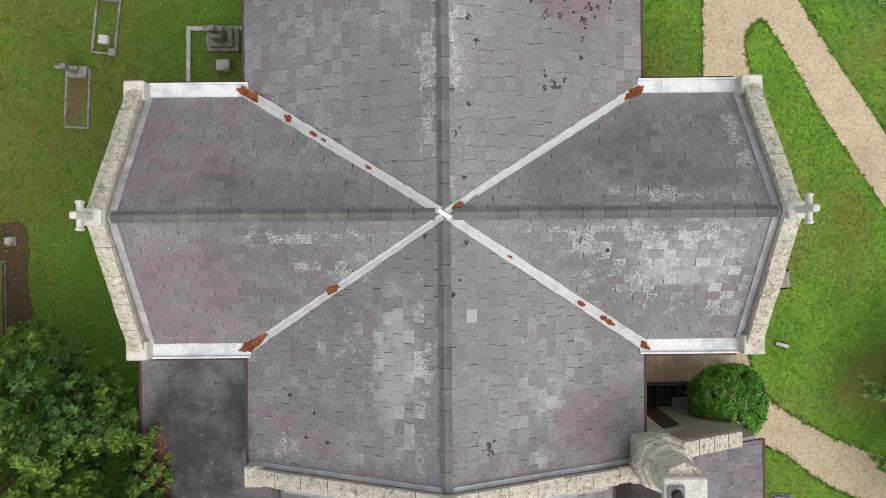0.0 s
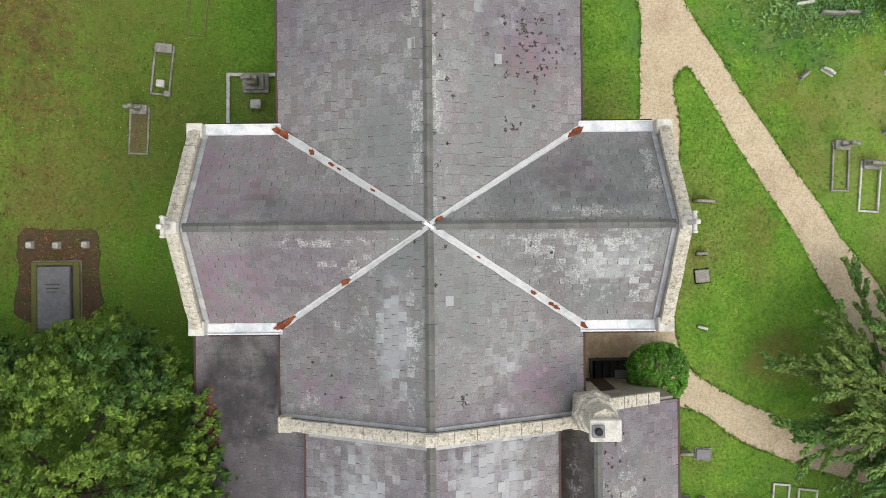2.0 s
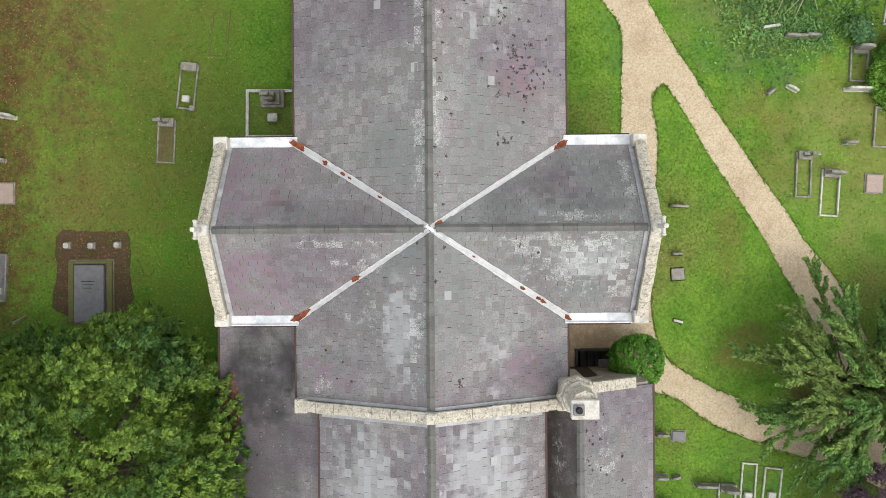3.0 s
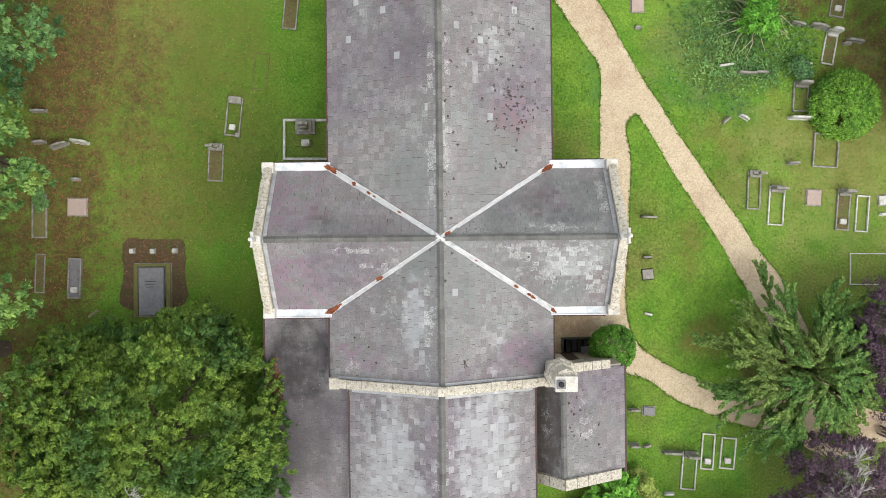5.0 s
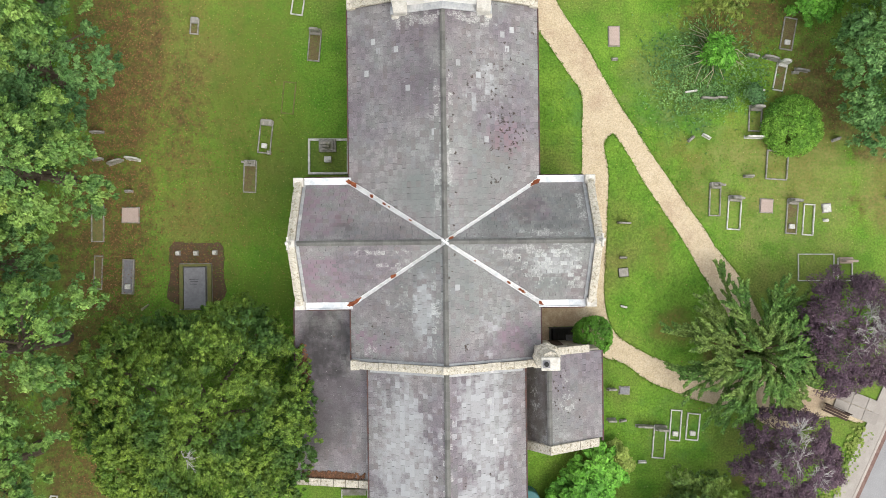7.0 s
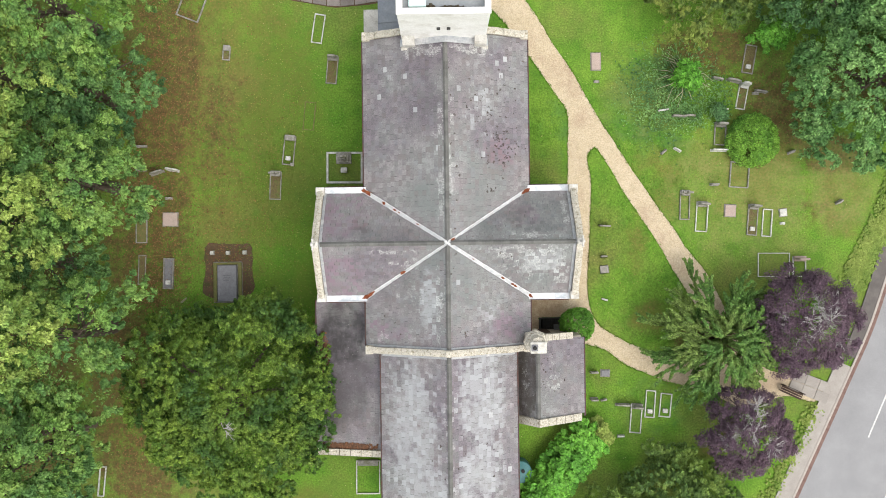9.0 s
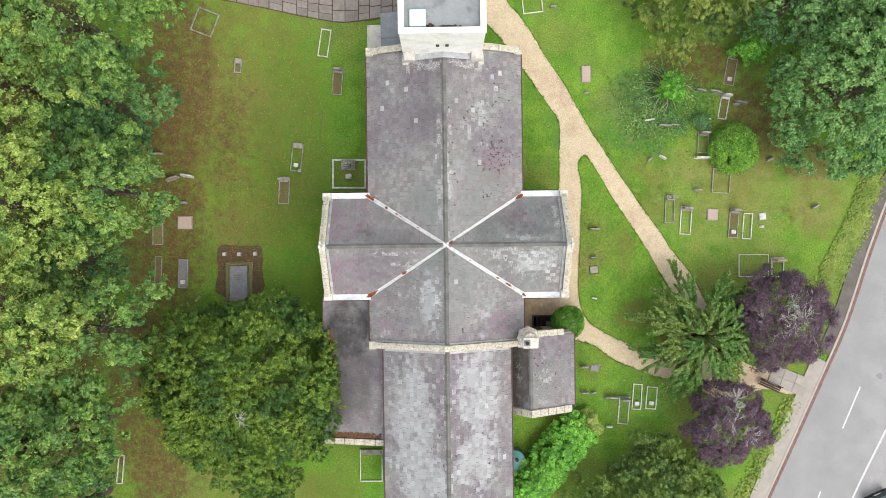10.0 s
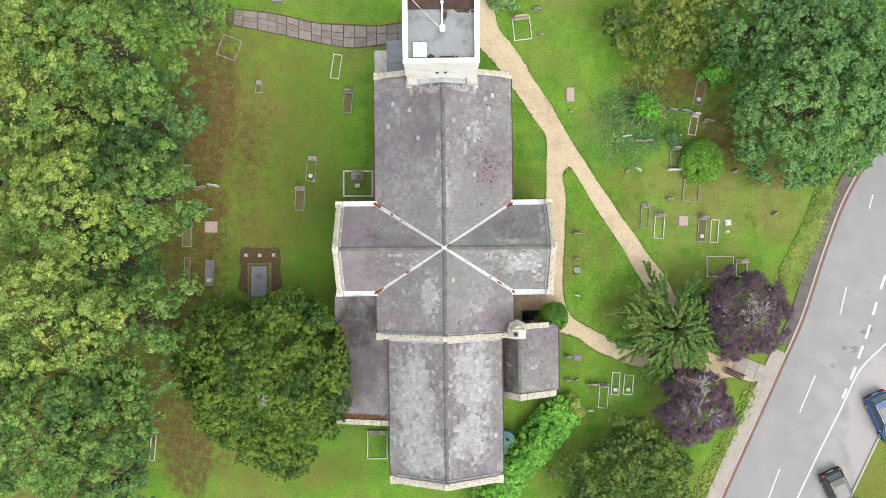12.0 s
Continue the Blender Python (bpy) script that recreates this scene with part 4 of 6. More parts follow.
# lean-to west of the tower
part("lean_to_wall", box(-4.05, -2.5, 13.2, 15.6, -0.2, 2.3), WALL_STONE, church)
bm = prism([(-4.2, 13.1, 2.3), (-2.5, 13.1, 2.75), (-2.5, 13.1, 2.85), (-4.2, 13.1, 2.4)], (0, 2.6, 0))
prism([(-4.2, 14.0, 2.4), (-2.5, 14.0, 2.85), (-2.5, 14.0, 2.9), (-4.2, 14.0, 2.45)], (0, 0.06, 0), bm)
part("lean_to_roof", bm, GREY_LEAD, church, "blue-grey lead lean-to roof")
structure("paving", box(-5.3, -4.25, 12.1, 15.5, -0.05, 0.04, 0.01), PALE_STONE, "pale concrete strip beside the church", "paving")

# west aisle lean-to
AX0, AX1, AY0, AY1 = -8.15, -4.05, -12.85, -3.42
AZ0, AZ1 = 3.65, 4.75
part("wall", box(-8.0, -7.5, AY0, AY1, -0.3, AZ0 - 0.05), WALL_STONE, church)
part("wall", prism([(-8.0, AY0, -0.3), (AX1, AY0, -0.3), (AX1, AY0, AZ1 - 0.1), (-8.0, AY0, AZ0 - 0.1)], (0, 0.5, 0)), WALL_STONE, church)
part("wall", prism([(-8.0, AY1 - 0.5, -0.3), (AX1, AY1 - 0.5, -0.3), (AX1, AY1 - 0.5, AZ1 - 0.1), (-8.0, AY1 - 0.5, AZ0 - 0.1)], (0, 0.5, 0)), WALL_STONE, church)
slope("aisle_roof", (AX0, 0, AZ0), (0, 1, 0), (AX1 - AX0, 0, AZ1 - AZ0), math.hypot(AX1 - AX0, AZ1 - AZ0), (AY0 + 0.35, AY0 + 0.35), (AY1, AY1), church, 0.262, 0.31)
for i in range(6):
    f0, f1 = i / 6 + 0.004, (i + 1) / 6 - 0.004
    x0, x1 = AX0 + (AX1 - AX0) * f0, AX0 + (AX1 - AX0) * f1
    z0, z1 = AZ0 + (AZ1 - AZ0) * f0 + 0.2, AZ0 + (AZ1 - AZ0) * f1 + 0.2
    part("coping_stone", prism([(x0, AY0 - 0.08, z0 - 0.3), (x0, AY0 + 0.3, z0 - 0.3), (x0, AY0 + 0.3, z0), (x0, AY0 - 0.08, z0)], (x1 - x0, 0, z1 - z0)), STONE, church)
part("eaves_gutter", box(AX0 - 0.1, AX0 + 0.04, AY0, AY1, AZ0 - 0.15, AZ0 - 0.03, 0.01), IRON, church, "rusty iron gutter")


def litter(name, cx, cy, w, l, zf, n, material, label, seed):
    """Loose leaves and moss lying on a roof."""
    r = random.Random(seed)
    bm = bmesh.new()
    for _ in range(n):
        x, y = cx + r.gauss(0, w / 2.5), cy + r.gauss(0, l / 2.5)
        x, y = min(max(x, cx - w), cx + w), min(max(y, cy - l), cy + l)
        a, s = r.uniform(0, 6.28), r.uniform(0.04, 0.09)
        bm.faces.new([bm.verts.new((x + s * math.cos(a + k), y + s * math.sin(a + k), zf(x, y) + r.uniform(0.03, 0.07))) for k in (0, 1.4, 3.1, 4.6)])
    return tagged(part(name, bm, material), label, "leaf litter", kind="stuff")


aisle_z = lambda x, y: AZ0 + (AZ1 - AZ0) * (x - AX0) / (AX1 - AX0)
LITTER = mat("dead_leaves", (0.16, 0.075, 0.04), (0.1, 0.058, 0.036), 5.0, 0.95, 0.2, rand="island", amount=0.4)
litter("leaf_litter", -6.1, -12.38, 1.7, 0.2, aisle_z, 800, LITTER, "rust-brown dead leaves against the aisle's parapet", 1)
litter("leaf_litter", -7.75, -6.9, 0.42, 1.5, aisle_z, 420, LITTER, "rust-brown dead leaves at the aisle's eaves", 2)

# vestry on the east side of the chancel
VX, VX0, VX1, VY0, VY1 = 5.27, 4.05, 8.3, -10.7, -5.85
VZ, VZ0, VZ1 = 6.2, 4.6, 4.15
part("wall", box(7.65, 8.15, VY0, VY1, -0.3, VZ1), WALL_STONE, church)
for y in (VY0 - 0.2, VY1 - 0.35):
    part("gable_wall", prism([(4.0, y, -0.3), (8.15, y, -0.3), (8.15, y, VZ1), (VX, y, VZ), (4.0, y, VZ0)], (0, 0.45, 0)), WALL_STONE, church)
slope("vestry_roof", (VX1, 0, VZ1), (0, 1, 0), (VX - VX1, 0, VZ - VZ1), math.hypot(VX - VX1, VZ - VZ1), (VY0 + 0.2, VY0 + 0.2), (VY1, VY1), church)
slope("vestry_roof", (VX0, 0, VZ0), (0, 1, 0), (VX - VX0, 0, VZ - VZ0), math.hypot(VX - VX0, VZ - VZ0), (VY0 + 0.2, VY0 + 0.2), (VY1, VY1), church)
ridge_run((VX, VY0 + 0.2), (VX, VY1), VZ + 0.05)
for y0, y1 in ((VY0 - 0.25, VY0 + 0.2), (VY1 - 0.02, VY1 + 0.36)):
    for i in range(5):
        f0, f1 = i / 5 + 0.004, (i + 1) / 5 - 0.004
        for xa, za in ((8.1 if y0 < -8 else 7.55, VZ1 + (0.25 if y0 < -8 else 0.75)), (4.1, VZ0 + 0.25)):
            if xa < 5 and i > 1:
                continue
            k = 1 if xa > 5 else 2.5
            xs = [xa + (VX - xa) * f * k for f in (f0, f1)]
            zs = [za + (VZ + 0.28 - za) * f * k for f in (f0, f1)]
            part("coping_stone", prism([(xs[0], y0, zs[0] - 0.25), (xs[0], y1, zs[0] - 0.25), (xs[0], y1, zs[0]), (xs[0], y0, zs[0])], (xs[1] - xs[0], 0, zs[1] - zs[0])), STONE, church)
part("eaves_gutter", box(VX1 - 0.04, VX1 + 0.1, VY0, VY1, VZ1 - 0.15, VZ1 - 0.03, 0.01), IRON, church, "rusty iron gutter")

# chimney at the corner of the chancel
part("chimney", box(4.55, 5.6, -6.35, -5.4, 3.0, 6.7, 0.08), STONE, church, "weathered stepped stone chimney")
part("chimney_shaft", tube([(5.08, -5.85, 6.65), (5.08, -5.85, 6.95), (5.08, -5.85, 7.0), (5.08, -5.85, 7.25), (5.08, -5.85, 7.3), (5.08, -5.85, 8.62)], [0.72, 0.68, 0.6, 0.58, 0.48, 0.46], None, 8), STONE, church, "octagonal stone shaft")
part("chimney_cap", box(4.58, 5.5, -6.3, -5.66, 8.62, 8.88, 0.03), PALE_STONE, church, "pale square capstone")
part("chimney_cowl", box(4.64, 5.0, -6.16, -5.8, 8.88, 8.98, 0.02), GRANITE, church, "dark square cowl")
part("chimney_pot", drum(0.12, 8.97, 9.14, 4.82, -5.98, 16, 0.1), BLACK, church, "small dark flue pot")

# cellar well between transept and vestry
steps = thing("cellar_steps", "dark walled cellar steps sunk beside the vestry", "steps", kind="structure")
x0, x1, y0, y1 = WELL
for b in ((x0 - 0.1, x0, y0, y1), (x1, x1 + 0.1, y0, y1), (x0 - 0.1, x1 + 0.1, y1, y1 + 0.1), (x0 - 0.1, x1 + 0.1, y0 - 0.1, y0)):
    part("side_wall", box(*b, -2.0, 0.12, 0.01), PIT, steps)
for i in range(4):
    part("step", box(x1 - 0.27 * (i + 1), x1 - 0.27 * i, y0, y1, -2.0, -0.1 - 0.19 * i - 0.002), PIT, steps)
part("floor_slab", box(x0, x1, y0, y1, -2.05, -2.0), PIT, steps)
part("grid_cover", box(x1 - 0.45, x1 + 0.05, y0 + 0.05, y0 + 0.4, 0.12, 0.17, 0.01), GRANITE, steps, "dark metal cover")

# arched door added to darken the vestry's shaded north wall over the well
bm = prism([(5.0, VY1 + 0.1, -0.05), (6.5, VY1 + 0.1, -0.05), (6.5, VY1 + 0.1, 2.6)] + [(5.75 + 0.75 * math.cos(math.pi * k / 10), VY1 + 0.1, 2.6 + 0.9 * math.sin(math.pi * k / 10)) for k in range(1, 10)] + [(5.0, VY1 + 0.1, 2.6)], (0, 0.035, 0))
part("arched_door", bm, DARK, church, "dark arched door added to darken the shaded wall")
bm = bmesh.new()
for k in range(10):
    a0, a1 = math.pi * k / 10, math.pi * (k + 1) / 10
    pts = [(5.75 + q * math.cos(a), VY1 + 0.1, 2.6 + h * math.sin(a)) for a, q, h in ((a0, 0.76, 0.91), (a1, 0.76, 0.91), (a1, 0.95, 1.1), (a0, 0.95, 1.1))]
    part("arch_stone", prism(pts, (0, 0.08, 0)), WALL_STONE, church)

# moss tufts on the slates
moss_rng = random.Random(21)
bm = bmesh.new()
for cx, cy, sx_, sy_, n in ((3.2, 5.9, 0.55, 0.5, 34), (3.7, 5.3, 0.45, 0.4, 18), (2.9, 4.6, 0.5, 0.3, 14), (2.6, 3.2, 0.3, 0.25, 9), (1.8, 7.5, 1.0, 1.6, 22), (0.35, 3.0, 0.15, 2.4, 16), (3.2, 8.6, 0.8, 1.0, 18), (0.98, -5.2, 0.06, 0.12, 5), (2.0, 5.5, 1.2, 2.5, 8), (-2.5, -5.0, 1.3, 0.6, 6), (2.2, -0.9, 1.5, 0.4, 6), (1.2, -13.0, 1.5, 2.0, 8), (6.2, -8.0, 0.8, 1.2, 14)):
    for _ in range(n):
        x, y = moss_rng.gauss(cx, sx_), moss_rng.gauss(cy, sy_)
        if y < -6.6 and x < 4.0:
            z = RIDGE_Z - PITCH * abs(x)
        elif y < -6.6:
            z = VZ - (VZ - VZ1) * (x - VX) / (VX1 - VX)
            if x < VX + 0.1:
                continue
        else:
            z = on_nave(x, y)
        # each cushion is a loose blot of tufts
        ring_r = moss_rng.uniform(0.015, 0.085)
        for tuft in range(int(5 + ring_r * 130)):
            turn_, s = moss_rng.uniform(0, 6.28), moss_rng.uniform(0.012, 0.032)
            tx, ty = x + math.cos(turn_) * ring_r * moss_rng.uniform(0.1, 1.1), y + math.sin(turn_) * ring_r * moss_rng.uniform(0.1, 1.1)
            tz = z if y < -6.6 else on_nave(tx, ty)
            ring = [bm.verts.new((tx + s * moss_rng.uniform(0.7, 1.2) * math.cos(k), ty + s * moss_rng.uniform(0.7, 1.2) * math.sin(k), tz + 0.01)) for k in (0, 1.25, 2.5, 3.75, 5.0)]
            t = bm.verts.new((tx, ty, tz + 0.03 + s * 0.4))
            for k in range(5):
                bm.faces.new((ring[k], ring[(k + 1) % 5], t))
MOSS_DARK = mat("dark_moss", (0.075, 0.068, 0.06), (0.11, 0.08, 0.068), 1.6, 0.98, 0.4, rand="island", amount=0.35)
tagged(part("moss_tufts", bm, MOSS_DARK), "small dark brown moss tufts on the slates", "moss", kind="stuff")

# dead leaves and weeds gathered on the tower roof
tower_z = lambda x, y: TTOP - 0.47
LITTER_DARK = mat("dark_litter", (0.05, 0.045, 0.03), (0.08, 0.06, 0.04), 5.0, 0.95, 0.2, rand="island", amount=0.5)
litter("leaf_litter", 0.35, 12.2, 0.6, 0.08, tower_z, 130, LITTER_DARK, "dark dead leaves along the tower parapet", 3)
litter("leaf_litter", -0.7, 12.25, 0.25, 0.12, tower_z, 50, LITTER_DARK, "dark dead leaves beside the roof hatch", 4)
litter("leaf_litter", 1.4, 15.2, 0.6, 0.12, tower_z, 120, LITTER_DARK, "dark dead leaves along the dark brown band", 5)
litter("leaf_litter", 0.15, 14.9, 0.2, 0.4, tower_z, 50, LITTER_DARK, "dark dead leaves round the flagpole", 6)

# single pale replacement slates
PALE_SLATE = mat("pale_slate", (0.38, 0.385, 0.39), (0.31, 0.315, 0.32), 4.0, 0.6, 0.1, rand="object", amount=0.2)
pale_me = bpy.data.meshes.new("slate")
pale_me.from_pydata(slate_box(-WIDE / 2, WIDE / 2, -WIDE / 2, WIDE / 2, GAUGE), [], SLATE_FACES)
pale_me.materials.append(PALE_SLATE)
for x, y in [(-3.68, 10.32), (-3.41, 9.83), (-2.47, 9.79), (-4.05, 8.74), (3.16, 10.56), (3.66, 10.85), (3.4, 9.85), (2.51, 8.88), (2.27, 5.16), (-0.59, 5.46), (0.86, 8.89), (-2.85, 1.79), (3.17, -10.77), (2.51, -10.09), (2.74, -11.94), (-1.93, -7.95), (2.25, -8.07), (3.64, -13.43)]:
    z = RIDGE_Z - PITCH * abs(x)
    sgn = 1 if x > 0 else -1
    up = Vector((-sgn * HALF, 0, RIDGE_Z - EAVES)).normalized()
    al = Vector((0, -sgn, 0))
    nn = Vector((sgn * (RIDGE_Z - EAVES), 0, HALF)).normalized()
    m = Matrix((up.cross(nn), up, nn)).transposed().to_4x4()
    m.translation = Vector((x, y, z)) + nn * 0.014
    ob = new("slate", pale_me)
    ob.parent = church
    ob.matrix_basis = m
    tagged(ob, "pale replacement slate")

# lead saddle where the ridges meet
part("lead_saddle", box(-0.17, 0.17, -0.05, 0.05, RIDGE_Z + 0.0, RIDGE_Z + 0.055, 0.02, None, pose(0, 0, 0, 0, 0, -33)), LEAD, church, "white-painted lead saddle")
# ---- trees and shrubs ----
def leaf_mesh(name, centres, normals, sizes, material, aspect=1.5, point=None, seed=0):
    """Many small leaf blades: centre, facing and size of each; point: the way each blade's tip goes."""
    r = np.random.RandomState(seed)
    n = len(centres)
    nrm = normals / np.linalg.norm(normals, axis=1, keepdims=True)
    t = r.normal(size=(n, 3)) if point is None else point + 0.25 * r.normal(size=(n, 3))
    t = t - nrm * (t * nrm).sum(1, keepdims=True)
    t /= np.linalg.norm(t, axis=1, keepdims=True) + 1e-9
    b = np.cross(nrm, t)
    s = sizes[:, None]
    v = np.stack([centres - t * s * aspect, centres + b * s * 0.75 - nrm * s * 0.15, centres + t * s * aspect, centres - b * s * 0.75 - nrm * s * 0.15], 1).reshape(-1, 3)
    me = bpy.data.meshes.new(name)
    me.vertices.add(4 * n)
    me.vertices.foreach_set("co", v.astype(np.float32).ravel())
    me.loops.add(4 * n)
    me.loops.foreach_set("vertex_index", np.arange(4 * n, dtype=np.int32))
    me.polygons.add(n)
    me.polygons.foreach_set("loop_start", np.arange(0, 4 * n, 4, dtype=np.int32))
    me.polygons.foreach_set("loop_total", np.full(n, 4, dtype=np.int32))
    me.update(calc_edges=True)
    me.materials.append(material)
    return me


def boughs(R, height, H, count, size, per, leaf_size, seed, low=-0.15, wild=0.6, rough=0.21, droop=0.25, depth=0.42):
    """Leaves in flattened, fingered boughs stacked over a dome, with dark gaps between them."""
    r = np.random.RandomState(seed)
    k = np.arange(count) + 0.5
    zc = 1 - k / count * (1 - low)
    ang = k * 2.39996 + r.uniform(-0.35, 0.35, count)
    rad = np.sqrt(np.maximum(1 - zc ** 2, 0))
    wave = 1 + wild * (0.15 * np.sin(3 * ang + seed) + 0.11 * np.sin(5 * ang + 2.1 * seed) + 0.07 * np.sin(2 * ang + 0.7 * seed))
    deep = r.uniform(1 - depth, 1.0, count)
    c = np.stack([np.cos(ang) * rad * R * wave * deep, np.sin(ang) * rad * R * wave * deep, H - height + zc * height * r.uniform(1 - depth * 0.8, 1.0, count)], 1)
    out = np.stack([np.cos(ang) * rad, np.sin(ang) * rad, 0.55 + 0.5 * zc], 1)
    out /= np.linalg.norm(out, axis=1, keepdims=True)
    side = np.cross(out, np.array([0, 0, 1.0]) + 1e-3)
    side /= np.linalg.norm(side, axis=1, keepdims=True)
    fwd = np.cross(side, out)
    fwd *= np.where((fwd[:, :2] * c[:, :2]).sum(1) < 0, -1.0, 1.0)[:, None]
    big = size * r.uniform(0.6, 1.3, count)
    # tufts on each bough: fingers that run outwards from its root
    tufts = 20
    ta = r.uniform(0, 2 * np.pi, (count, tufts))
    tr = np.sqrt(r.uniform(0.02, 1, (count, tufts))) * (1 + 0.35 * np.cos(ta))
    tuft = (side[:, None] * (np.sin(ta) * tr)[..., None] * 0.8 + fwd[:, None] * (np.cos(ta) * tr)[..., None] + out[:, None] * (0.42 * np.sqrt(np.maximum(0, 1.7 - tr ** 2)) + r.uniform(-0.24, 0.26, (count, tufts)))[..., None]) * big[:, None, None]
    tuft[..., 2] -= droop * big[:, None] * tr ** 2
    pick = r.randint(0, tufts, (count, per))
    home = np.take_along_axis(tuft, pick[..., None], 1)
    own = r.normal(size=(count, per, 3))
    own /= np.linalg.norm(own, axis=2, keepdims=True)
    own *= (r.uniform(0.15, 1.0, (count, per, 1)) ** 0.6) * rough * np.array([1, 1, 0.6])
    p = c[:, None] + home + own * big[:, None, None]
    # a few leaves deep inside close the crown
    fill = r.uniform(size=(count, per)) < 0.07
    inner = c[:, None] * np.array([0.8, 0.8, 1.0]) - np.array([0, 0, 0.55]) * big[:, None, None] + r.normal(size=(count, per, 3)) * big[:, None, None] * 0.5
    p[fill] = inner[fill]
    lift = home / (np.linalg.norm(home, axis=2, keepdims=True) + 1e-6)
    nrm = own / rough * 0.7 + lift * 0.4 + np.array([0, 0, 0.55]) + r.normal(size=(count, per, 3)) * 0.5
    point = lift * 0.8 + fwd[:, None] * 0.6 + r.normal(size=(count, per, 3)) * 0.5
    sizes = leaf_size * r.uniform(0.6, 1.4, count * per)
    return c, p.reshape(-1, 3), nrm.reshape(-1, 3), sizes, point.reshape(-1, 3)


def tree(name, x, y, R, height, H, material, label, crown, trunk=0.3, seed=0, bark=None, category="tree", aspect=1.5, limbs=9, bare=0):
    """A trunk with limbs under a crown of leaves; bare: hubs of leafless twigs in its top."""
    bark = bark or BARK
    r = random.Random(seed)
    base = thing(name, label, category, pose(x, y, 0, 0, 0, r.uniform(0, 360)))
    c, p, nrm, sizes, point = crown
    bm = tube([(0, 0, -0.2), (0.05, 0, H * 0.25), (-0.05, 0.05, H * 0.5), (0, 0, H - height * 0.6)], [trunk * 1.4, trunk, trunk * 0.75, trunk * 0.4], None, 8)
    for i in range(limbs):
        q = Vector(c[r.randrange(len(c))])
        s = Vector((0, 0, H * r.uniform(0.25, 0.55)))
        m = s.lerp(q, 0.5) + Vector((r.uniform(-0.4, 0.4), r.uniform(-0.4, 0.4), 0.3))
        tube([s, m, q], [trunk * 0.4, trunk * 0.25, trunk * 0.08], bm, 5)
    part("trunk", bm, bark, base)
    if bare:
        # bare upper twigs standing out of the leaves, forking outwards
        bm = bmesh.new()
        for i in range(bare):
            hub = Vector(c[r.randrange(max(1, len(c) // 2))])
            hub = Vector((hub.x * 0.75, hub.y * 0.75, hub.z + height * 0.1))
            for j in range(8):
                a = r.uniform(0, 6.28)
                way = Vector((math.cos(a), math.sin(a), r.uniform(0.25, 0.7))) + Vector((hub.x, hub.y, 0)) * (0.5 / R)
                q = hub + way * r.uniform(0.3, 0.75)
                m = hub.lerp(q, 0.5) + Vector((r.uniform(-0.08, 0.08), r.uniform(-0.08, 0.08), 0.06))
                tube([hub, m, q], [0.018, 0.013, 0.006], bm, 3)
                for e in range(6):
                    s = hub.lerp(q, r.uniform(0.3, 0.95))
                    q2 = s + way * r.uniform(0.08, 0.22) + Vector((r.uniform(-0.18, 0.18), r.uniform(-0.18, 0.18), r.uniform(-0.03, 0.1)))
                    tube([s, q2], [0.01, 0.004], bm, 3)
        tagged(part("bare_top", bm, TWIG, base, "bare pale grey twigs"), kind="stuff")
    new("crown", leaf_mesh("crown", p, nrm, sizes, material, aspect, point, seed)).parent = base
    return base


WOOD = "broadleaf trees of the wood"


def wood_tree(x, y, R, H, material, seed, label, dense=1.0, wild=0.9, depth=0.42):
    crown = boughs(R, R * 1.05, H, int(R * R * (3.8 if depth < 0.4 else 2.3)), 0.95, int(920 * dense), 0.064, seed, -0.12, wild, 0.24 if depth < 0.4 else 0.21, 0.25, depth)
    tagged(tree("broadleaf_tree", x, y, R, R * 1.05, H, material, label, crown, 0.32, seed), group=WOOD)


LIME_L, GREEN_L, DEEP_L = "tall broadleaf tree with yellow-green summer foliage", "tall broadleaf tree with mid-green foliage", "broadleaf tree with deep green foliage"
wood_tree(-26.85, 10.52, 4.8, 13.5, LEAF_LIME, 11, LIME_L)
wood_tree(-22.89, 14.4, 5.2, 14.0, LEAF_GREEN, 12, GREEN_L)
wood_tree(-18.43, 17.73, 3.8, 11.0, LEAF_GREEN, 13, GREEN_L)
wood_tree(-27.73, 15.95, 4.8, 13.0, LEAF_LIME, 14, LIME_L)
wood_tree(-26, 2.85, 5.0, 14.0, LEAF_LIME, 15, LIME_L)
wood_tree(-21.71, 3.92, 4.1, 11.0, LEAF_GREEN, 16, GREEN_L)
wood_tree(-21.76, 9.56, 3.5, 7.2, LEAF_DEEP, 17, DEEP_L)
wood_tree(-26.66, -4.45, 5.2, 15.5, LEAF_LIME, 18, LIME_L)
wood_tree(-22.0, -5.2, 4.4, 12.0, LEAF_GREEN, 19, GREEN_L)
wood_tree(-26.27, -11.7, 5.3, 15.0, LEAF_GREEN, 20, GREEN_L)
wood_tree(-23.6, -11.55, 3.5, 11.5, LEAF_GREEN, 21, GREEN_L)
wood_tree(-23.9, -16.71, 3.2, 9.0, LEAF_DEEP, 22, DEEP_L)
wood_tree(-24.59, -0.95, 3.8, 8.0, LEAF_DEEP, 23, DEEP_L)
wood_tree(-24.11, 7.2, 3.8, 7.8, LEAF_DEEP, 24, DEEP_L)
wood_tree(-32.1, 5.62, 4.8, 12.5, LEAF_GREEN, 25, GREEN_L, 0.6)
wood_tree(-32.25, -8.81, 4.8, 12.5, LEAF_GREEN, 26, GREEN_L, 0.6)
crown = boughs(6.35, 5.4, 9.0, 430, 0.8, 640, 0.049, 31, -0.25, 0.55, 0.16, 0.12, 0.34)
tree("yew_tree", -13.25, -9.4, 6.35, 5.4, 9.0, LEAF_DARK_YEW, "broad spreading yew with olive-green sprays beside the aisle", crown, 0.5, 31, aspect=1.7, bare=1)
